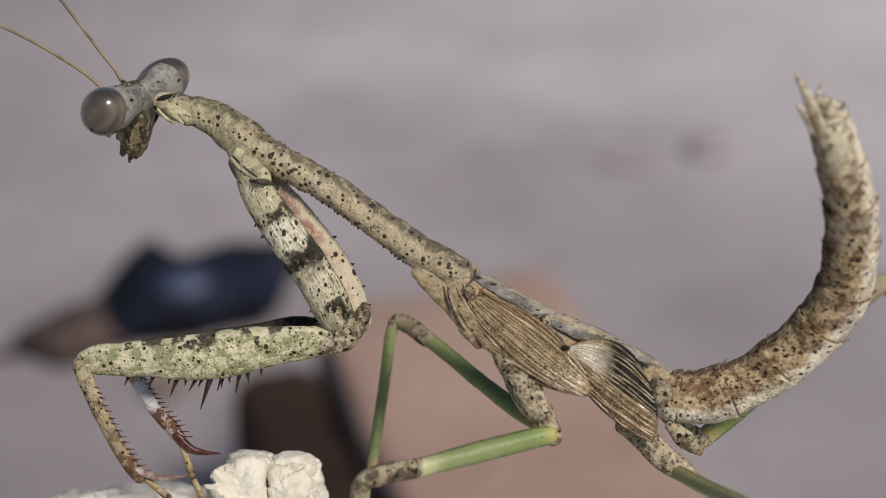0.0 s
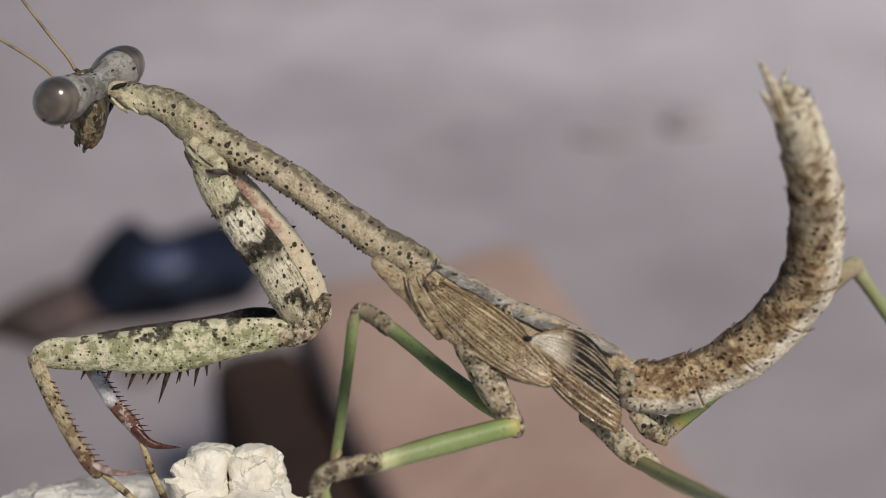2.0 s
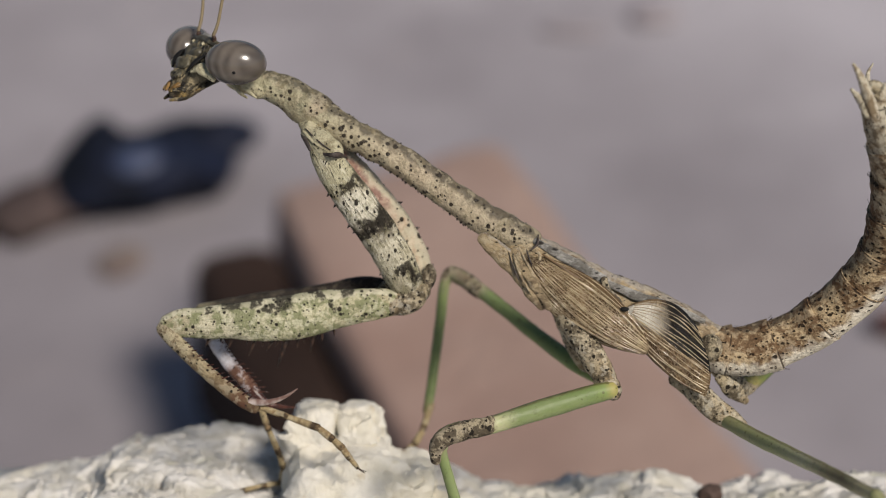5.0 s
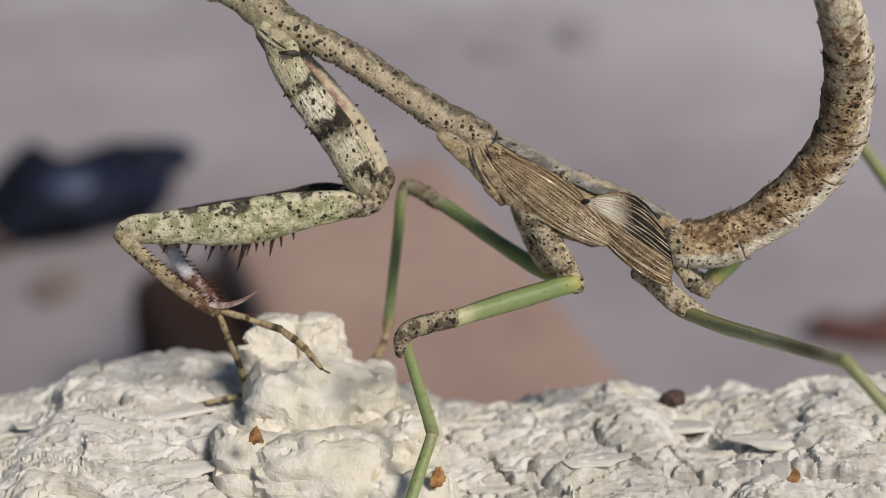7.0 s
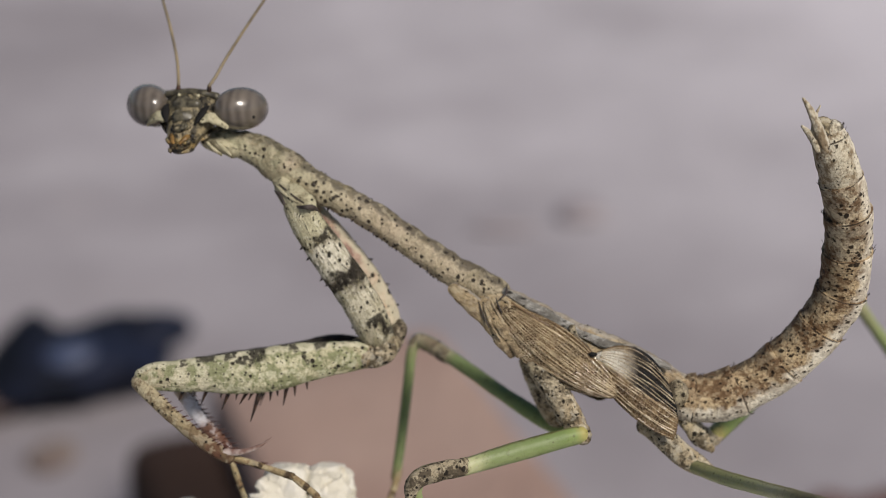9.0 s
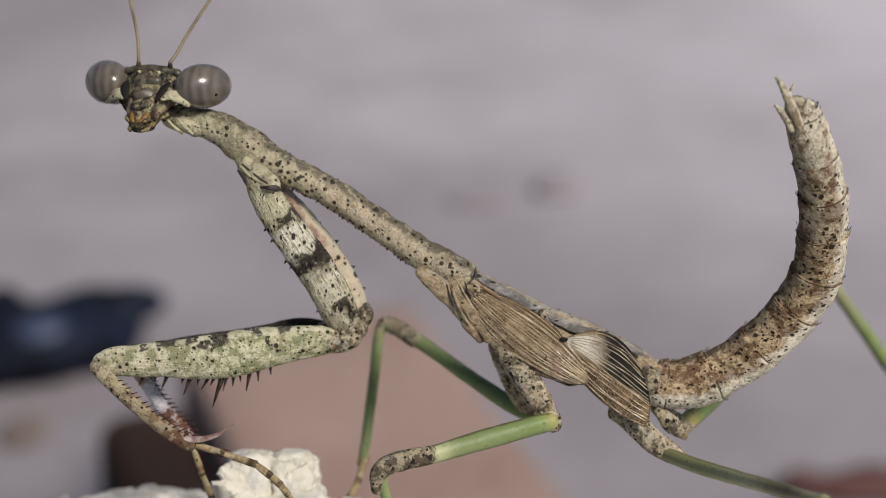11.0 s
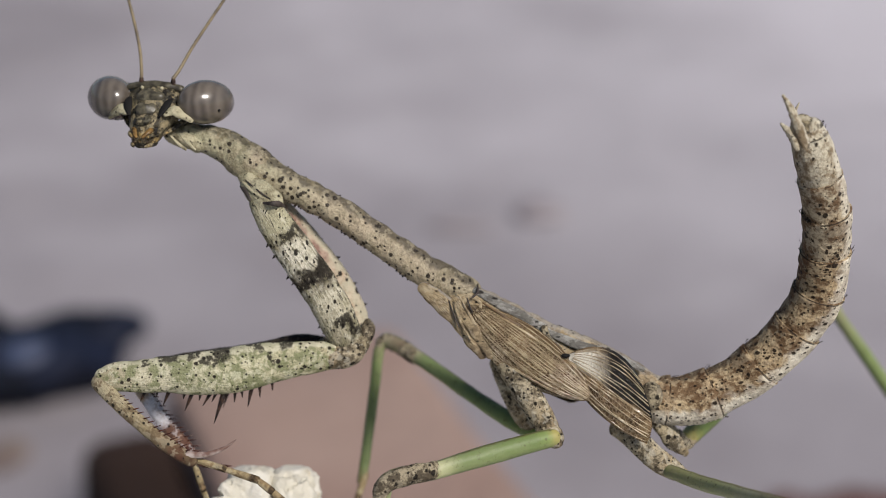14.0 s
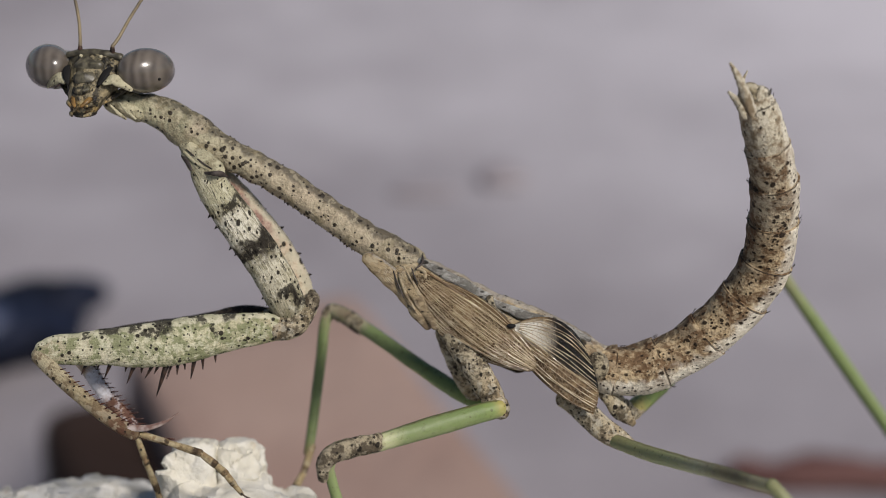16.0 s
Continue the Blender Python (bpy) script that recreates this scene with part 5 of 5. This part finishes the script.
def build_walking_legs():
    k = dict(sides=18, flat=0.8, step=0.3, rough=0.08)
    thin = dict(sides=14, flat=0.9, step=0.4, rough=0.03)
    # near middle leg
    leg([("middle_coxa", [(2.87, -0.60, -4.27, 0.60), (3.61, -0.90, -5.38, 0.74), (4.51, -1.20, -6.84, 0.71), (5.21, -1.40, -8.01, 0.65), (5.56, -1.50, -8.59, 0.53)], M_MOTTLE, k),
                ("middle_trochanter", [(5.15, -1.50, -8.30, 0.50), (5.70, -1.60, -8.70, 0.52), (5.72, -1.70, -9.05, 0.44)], M_MOTTLE, k),
                ("middle_femur", [(5.66, -1.80, -8.80, 0.47), (4.58, -2.20, -9.03, 0.51), (2.80, -2.90, -9.45, 0.54), (0.76, -3.80, -9.93, 0.50), (-0.68, -4.40, -10.30, 0.46), (-2.09, -5.00, -10.46, 0.51), (-2.93, -5.40, -10.72, 0.47), (-3.26, -5.60, -11.03, 0.37)], M_MIDFEM, thin),
                ("middle_tibia", [(-2.92, -5.50, -10.85, 0.37), (-3.02, -5.40, -11.49, 0.28), (-2.66, -5.20, -12.91, 0.28), (-2.20, -5.00, -14.54, 0.31), (-1.77, -4.90, -16.10, 0.34)], M_TIBIA, thin),
                ("middle_metatarsus", [(-1.77, -4.90, -16.04, 0.31), (-2.29, -5.60, -17.46, 0.31), (-2.86, -6.40, -19.07, 0.31), (-3.31, -7.20, -20.55, 0.28)], M_TIBIA, thin)],
        {"middle_femur": "green middle femur with brown mottled knee", "middle_tibia": "thin green middle tibia"})
    part("middle_knee", tube([(-0.56, -4.40, -10.24, 0.47), (-1.38, -4.80, -10.36, 0.5), (-2.37, -5.20, -10.52, 0.5), (-3.04, -5.60, -10.81, 0.45), (-3.29, -5.60, -11.26, 0.38), (-3.29, -5.60, -11.88, 0.28)], 16, 0.85, 0.2, 0.12), M_KNEE, mantis, "dark brown speckled knee")
    # far middle leg
    leg([("middle_coxa", [(3.11, 2.20, -5.01, 0.68), (4.06, 3.00, -6.90, 0.87), (4.71, 3.60, -8.35, 0.69)], M_MOTTLE, k),
                ("middle_femur", [(5.03, 3.80, -9.08, 0.41), (3.67, 4.80, -8.42, 0.47), (1.48, 6.40, -7.05, 0.42), (-0.77, 8.20, -5.55, 0.41), (-2.03, 9.20, -4.78, 0.44), (-2.87, 9.80, -4.34, 0.46), (-3.38, 10.10, -4.15, 0.36)], M_FARFEM, thin),
                ("middle_tibia", [(-3.24, 10.10, -4.09, 0.40), (-3.74, 10.10, -4.75, 0.33), (-3.97, 10.00, -6.74, 0.32), (-4.26, 9.90, -9.05, 0.31), (-4.56, 9.80, -11.36, 0.30), (-4.75, 9.70, -12.41, 0.26)], M_TIBIA, thin)],
        {"middle_femur": "green middle femur with brown knee", "middle_tibia": "thin green middle tibia"})
    part("middle_knee", tube([(-1.56, 8.80, -5.09, 0.46), (-2.27, 9.40, -4.65, 0.49), (-2.94, 9.90, -4.31, 0.48), (-3.44, 10.10, -4.15, 0.4), (-3.64, 10.10, -4.55, 0.35)], 14, 0.85, 0.2, 0.08), M_KNEE, mantis, "brown speckled knee")
    foot("tarsomere", [(-4.51, 9.70, -12.03, 0.23), (-4.99, 9.40, -13.52, 0.20), (-5.50, 9.20, -14.43, 0.25), (-5.89, 9.00, -14.59, 0.16)])
    # near hind leg
    leg([("hind_coxa", [(9.21, 0.20, -8.45, 0.51), (10.24, 0.00, -9.15, 0.63), (11.34, -0.10, -10.16, 0.63), (12.28, -0.20, -10.81, 0.49)], M_MOTTLE, k),
                 ("hind_trochanter", [(11.53, 0.00, -10.14, 0.48), (12.16, -0.20, -10.66, 0.54), (12.61, -0.40, -10.93, 0.40)], M_MOTTLE, k),
                 ("hind_femur", [(11.89, -0.40, -10.69, 0.38), (13.03, -2.50, -11.01, 0.4), (14.52, -6.00, -11.18, 0.38), (15.83, -9.60, -11.24, 0.35), (16.84, -12.60, -11.30, 0.33), (17.33, -14.00, -11.34, 0.32)], M_HIND, thin),
                 ("hind_tibia", [(17.17, -14.00, -11.18, 0.32), (17.49, -14.20, -11.52, 0.32), (18.26, -14.40, -12.48, 0.28), (19.70, -14.80, -14.15, 0.28), (21.95, -15.00, -16.85, 0.25), (23.75, -15.00, -18.94, 0.23)], M_HIND, thin)],
        {"hind_femur": "olive green hind femur stretched backwards", "hind_tibia": "olive hind tibia"})
    # far hind leg
    leg([("hind_coxa", [(11.18, 1.60, -7.72, 0.55), (12.25, 2.40, -8.86, 0.52), (13.10, 3.20, -9.77, 0.34)], M_MOTTLE, k),
                 ("hind_trochanter", [(12.76, 3.00, -9.13, 0.43), (13.32, 3.50, -9.68, 0.37), (13.77, 4.00, -9.41, 0.34)], M_MOTTLE, k),
                 ("hind_femur", [(13.52, 4.00, -9.41, 0.50), (15.04, 5.80, -8.25, 0.64), (18.06, 9.60, -6.18, 0.66), (21.15, 13.60, -3.95, 0.62), (23.55, 16.80, -2.30, 0.60), (24.59, 18.00, -1.82, 0.57)], M_MIDFEM, thin),
                 ("hind_tibia", [(24.45, 18.00, -1.68, 0.50), (25.32, 18.40, -2.91, 0.39), (26.90, 19.00, -4.98, 0.41), (29.32, 20.00, -8.18, 0.44), (33.75, 21.50, -14.11, 0.42), (37.22, 22.00, -18.98, 0.37)], M_TIBIA, thin)],
        {"hind_femur": "green hind femur behind the abdomen", "hind_tibia": "thin green hind tibia"})
    part("hind_sternite", tube([(11.49, 0.40, -8.47, 0.27), (12.24, 0.90, -9.18, 0.51), (13.07, 1.60, -9.98, 0.21)], 14, 0.5, 0.25, 0.1), M_MOTTLE, mantis, "dark-edged pale plate under the abdomen")


# The head, in its own space: x to its left, -y ahead, z up.
EYE_AT = (2.72, 0.0, 0.3)
EYE_R = (1.2, 1.18, 1.63)
ANTENNA_AT = {s: Vector((s * 0.9 + 0.15, -1.2, 0.82)) for s in (-1, 1)}


def eye_turn(s):
    """The eye's long axis runs outwards, back and up."""
    z = Vector((0.6 * s, 0.56, 0.56)).normalized()
    x = Vector((s, 0, 0))
    x = (x - z * x.dot(z)).normalized()
    return Matrix((x, z.cross(x), z)).transposed()


def on_eye(s, d, out=1.0):
    """The place on the eye's skin in the direction d from its middle."""
    q = eye_turn(s).inverted() @ Vector(d)
    k = math.sqrt(sum((q[i] / EYE_R[i]) ** 2 for i in range(3)))
    return Vector((EYE_AT[0] * s, EYE_AT[1], EYE_AT[2])) + Vector(d) / k * out


def loft(prof, ns=28, bump=0.05, seed=0.0):
    """Stacked oval rings: height, half-width, front and back reach."""
    bm = bmesh.new()
    uvl = bm.loops.layers.uv.verify()
    rings = []
    pts = spline([(0, 0, *q) for q in prof], 0.12)
    for q in pts:
        vs = []
        for k in range(ns):
            th = 2 * math.pi * k / ns
            sy = math.sin(th)
            p = Vector((q[3] * math.cos(th), sy * (q[5] if sy > 0 else q[4]), q[2]))
            p += p.normalized() * bump * (noise.noise(p * 1.9 + Vector((seed, 0, 0))) + 0.6 * noise.noise(p * 4.5))
            vs.append(bm.verts.new(p))
        rings.append(vs)
    for j, (a, b) in enumerate(zip(rings, rings[1:])):
        for k in range(ns):
            f = bm.faces.new((a[k], a[(k + 1) % ns], b[(k + 1) % ns], b[k]))
            for lp, uv in zip(f.loops, ((k / ns, j), ((k + 1) / ns, j), ((k + 1) / ns, j + 1), (k / ns, j + 1))):
                lp[uvl].uv = (uv[0], uv[1] / len(rings))
    bm.faces.new(rings[0])
    bm.faces.new(list(reversed(rings[-1])))
    return bm


def build_head():
    # the grey crown: a bar that flares to a cup behind each eye
    bar = [(-2.45, 0.36, 0.42, 1.12), (-2.0, 0.34, 0.4, 1.08), (-1.2, 0.3, 0.3, 0.86), (-0.5, 0.28, 0.25, 0.78), (0, 0.28, 0.25, 0.77), (0.5, 0.28, 0.25, 0.78), (1.2, 0.3, 0.3, 0.86), (2.0, 0.34, 0.4, 1.08), (2.45, 0.36, 0.42, 1.12)]
    head = part("head", tube(bar, 32, 0.9, 0.14, 0.06), M_CROWN, mantis, "smooth grey head with a dark patterned face")
    part("face", loft([(0.75, 0.9, 0.75, 0.3), (0.4, 1.6, 1.05, 0.5), (0.0, 1.7, 1.12, 0.7), (-0.6, 1.55, 1.08, 0.85), (-1.1, 1.25, 1.0, 0.85), (-1.7, 1.02, 0.9, 0.75), (-2.2, 0.85, 0.72, 0.6), (-2.6, 0.66, 0.5, 0.42), (-2.9, 0.4, 0.25, 0.2)]), M_FACE, head, "dark mottled triangular face")
    for s in (-1, 1):
        b = bmesh.new()
        ball(b, (0, 0, 0), EYE_R, 48, 32, eye_turn(s).to_4x4())
        e = part("compound_eye", b, M_EYE, head, "glossy grey-brown compound eye with faint stripes")
        e.matrix_basis = Matrix.Translation(Vector((s * EYE_AT[0], EYE_AT[1], EYE_AT[2])) * MM)
        b = tube([(s * 2.3, -0.1, -1.12, 0.14), (s * 1.95, -0.42, -1.02, 0.3), (s * 1.5, -0.7, -1.0, 0.34), (s * 1.1, -0.78, -1.35, 0.14)], 14, 0.6, 0.12, 0.12, seed=s)
        part("cheek", b, M_CHEEK, head, "cream cheek under the eye")
        b = tube([(s * 1.9, 0.45, -0.4, 0.2), (s * 1.5, 0.45, -0.85, 0.2), (s * 1.05, 0.38, -1.4, 0.18), (s * 0.8, 0.22, -1.9, 0.1)], 14, 0.6, 0.12, 0.12, seed=s)
        part("cheek", b, M_FACE, head, "dark-streaked rear cheek")
        b = tube([(s * 0.9 + 0.1, -0.5, 0.32, 0.2), (s * 0.9 + 0.12, -0.75, 0.5, 0.16), (s * 0.9 + 0.13, -0.9, 0.62, 0.11)], 12, 1, 0.06, 0.04)
        part("antenna_base", b, M_CHEEK, head)
        b = tube([(s * 0.9 + 0.13, -0.88, 0.6, 0.12), (s * 0.9 + 0.14, -1.06, 0.74, 0.13), (s * 0.9 + 0.15, -1.22, 0.85, 0.08)], 12, 1, 0.06, 0.03)
        part("antenna_ring", b, M_SPINE, head, "black ring at the foot of the antenna")
        b = ball(bmesh.new(), (s * 0.55, -1.08, 0.2), (0.11, 0.1, 0.11), 10, 7)
        part("ocellus", b, M_CHEEK, head)
        b = tube([(s * 1.2, -0.8, -0.25, 0.1), (s * 1.15, -0.95, -0.55, 0.2), (s * 1.02, -0.98, -1.0, 0.24), (s * 0.86, -0.88, -1.5, 0.1)], 12, 0.35, 0.12, 0.12)
        part("face_groove", b, M_BLACK, head, "black groove beside the face shield")
        b = tube([(s * 0.45, -0.45, -2.1, 0.16), (s * 0.4, -0.58, -2.45, 0.16), (s * 0.18, -0.58, -2.78, 0.08)], 12, 0.8, 0.1, 0.08, seed=s)
        part("mandible", b, M_MOUTH, head, "ochre and black mandible")
        for rows in ([(s * 0.68, -0.1, -2.0, 0.14), (s * 0.72, -0.35, -2.35, 0.12), (s * 0.55, -0.55, -2.65, 0.1), (s * 0.38, -0.6, -2.85, 0.06)],
                     [(s * 0.45, 0.25, -2.1, 0.14), (s * 0.6, 0.2, -2.5, 0.13), (s * 0.5, -0.1, -2.9, 0.11), (s * 0.32, -0.25, -3.15, 0.07)]):
            part("palp", tube(rows, 10, 1, 0.1, 0.05), M_FACE, head, "black and cream banded palp")
        for k in range(3):
            part("bristle", cone(bmesh.new(), (s * (0.25 + 0.12 * k), -0.5 + 0.3 * k, -2.7), (s * (0.26 + 0.13 * k), -0.55 + 0.3 * k, -2.92), 0.045, 6), M_SPINE, head)
    # pseudopupil, an optical effect, added as a fixed lump placed to fit the view
    for s, d in ((1, (1.22, -0.21, -0.87)), (-1, (0.98, -0.38, -0.85))):
        part("pupil_spot", ball(bmesh.new(), on_eye(s, d, 0.985), (0.1, 0.09, 0.08), 12, 8), M_BLACK, head, "tiny black lump for the eye's view-dependent dark spot")
    part("brow", tube([(-1.45, -0.72, 0.52, 0.2), (-0.7, -0.92, 0.56, 0.22), (0, -0.95, 0.58, 0.22), (0.7, -0.92, 0.56, 0.22), (1.45, -0.72, 0.52, 0.2)], 14, 0.7, 0.12, 0.12), M_SHIELD, head, "dark olive brow between the antennae")
    for nm, c, r, lab in (("face_shield", (0, -0.9, -0.3), (0.85, 0.34, 0.42), "dark olive face shield"), ("clypeus", (0, -0.92, -1.15), (0.62, 0.3, 0.42), "dull olive plate above the mouth"),
                          ("labrum", (0, -0.82, -1.8), (0.48, 0.28, 0.36), "pale-rimmed upper lip")):
        b = ball(bmesh.new(), c, r, 26, 16)
        for v in b.verts:
            v.co += Vector((0.05, -0.14, 0.08)) * noise.noise(v.co * 2.1) + Vector((0, -0.05, 0.03)) * noise.noise(v.co * 6)
        part(nm, b, M_SHIELD if nm != "labrum" else M_FACE, head, lab)
    ants = []
    for s in (-1, 1):
        rows = [(0, 0, 0, 0.1), (0, -0.25, 0.6, 0.09), (s * 0.05, -1.1, 1.8, 0.085), (s * 0.5, -3.0, 4.2, 0.078), (s * 1.5, -6.0, 7.4, 0.066), (s * 2.8, -9.5, 10.5, 0.035)]
        a = part("antenna", tube(rows, 8, 1, 0.35), M_ANT, head, "long thin tan antenna")
        a.matrix_basis = Matrix.Translation(ANTENNA_AT[s] * MM)
        ants.append(a)
    return head, ants


build_trunk()
build_folds()
build_wings()
ABDOMEN = build_abdomen()
TIBIAE = build_fore_legs()
build_walking_legs()
HEAD, ANTENNAE = build_head()


def head_pose(left, right, chin):
    """The head's pose from the places (mm) of its left eye, its right eye and its chin."""
    left, right, chin = Vector(left), Vector(right), Vector(chin)
    mid = (left + right) / 2
    x = (left - right).normalized()
    z = mid - chin
    z = (z - x * z.dot(x)).normalized()
    m = Matrix((x, z.cross(x), z)).transposed().to_4x4()
    return Matrix.Translation((mid - z * 0.3) * MM) @ m


def motions():
    away = head_pose((-16.90, -1.40, 6.79), (-15.30, 3.40, 8.50), (-16.59, 1.00, 4.33))
    side = head_pose((-15.25, -1.80, 7.84), (-16.82, 3.80, 8.75), (-18.58, 1.00, 6.07))
    front = head_pose((-12.74, 0.22, 8.85), (-18.07, 1.48, 9.19), (-15.50, -0.90, 6.56))
    half = side.lerp(front, 0.5)
    walk(HEAD, [(0, away), (1.5, away), (3.2, away), (3.3, side), (4.2, side), (5.2, half), (6.2, front), (11, front), (16, front)])
    for a, s, ahead in ((ANTENNAE[0], -1, 10), (ANTENNAE[1], 1, 26)):
        at = Matrix.Translation(ANTENNA_AT[s] * MM)
        out = at @ pose(0, 0, 0, -18, -15 if s < 0 else 20, 0)
        up = at @ pose(0, 0, 0, 14, 0, 0)
        lean = at @ pose(0, 0, 0, ahead, 0, 0)
        walk(a, [(0, lean), (3.2, lean), (3.4, up), (4.2, up), (6.2, out), (16, out)])
    # the tail sways about its root
    root = Matrix.Translation(ABD_ROOT * MM)
    sway = [(0, 1.4), (0.5, 2.0), (1, 1.6), (1.5, 2.2), (2, 1.7), (2.5, 2.2), (3, 1.7), (3.5, 1.9), (4.2, 2.0), (6.3, 0.4), (7.5, 0.3), (8.2, 0.5), (10.5, 0.5), (11, -0.2),
            (11.5, 0.5), (12, 0.3), (12.5, 0.5), (13, 0.3), (13.5, 0.5), (14, 0.5), (14.5, 0.75), (15, 0.6), (15.5, 0.6), (16, 0.9)]
    walk(ABDOMEN, [(t, root @ pose(0, 0, 0, 0, a, 0)) for t, a in sway])
    k = NEAR_KNEE

    def swing(a):
        return Matrix.Translation(Vector(k) * MM) @ pose(0, 0, 0, 0, a, 0)
    walk(TIBIAE[0], [(0, swing(20)), (3.0, swing(20)), (3.5, swing(13)), (4.2, swing(2)), (6.3, swing(0)), (16, swing(0))])


motions()
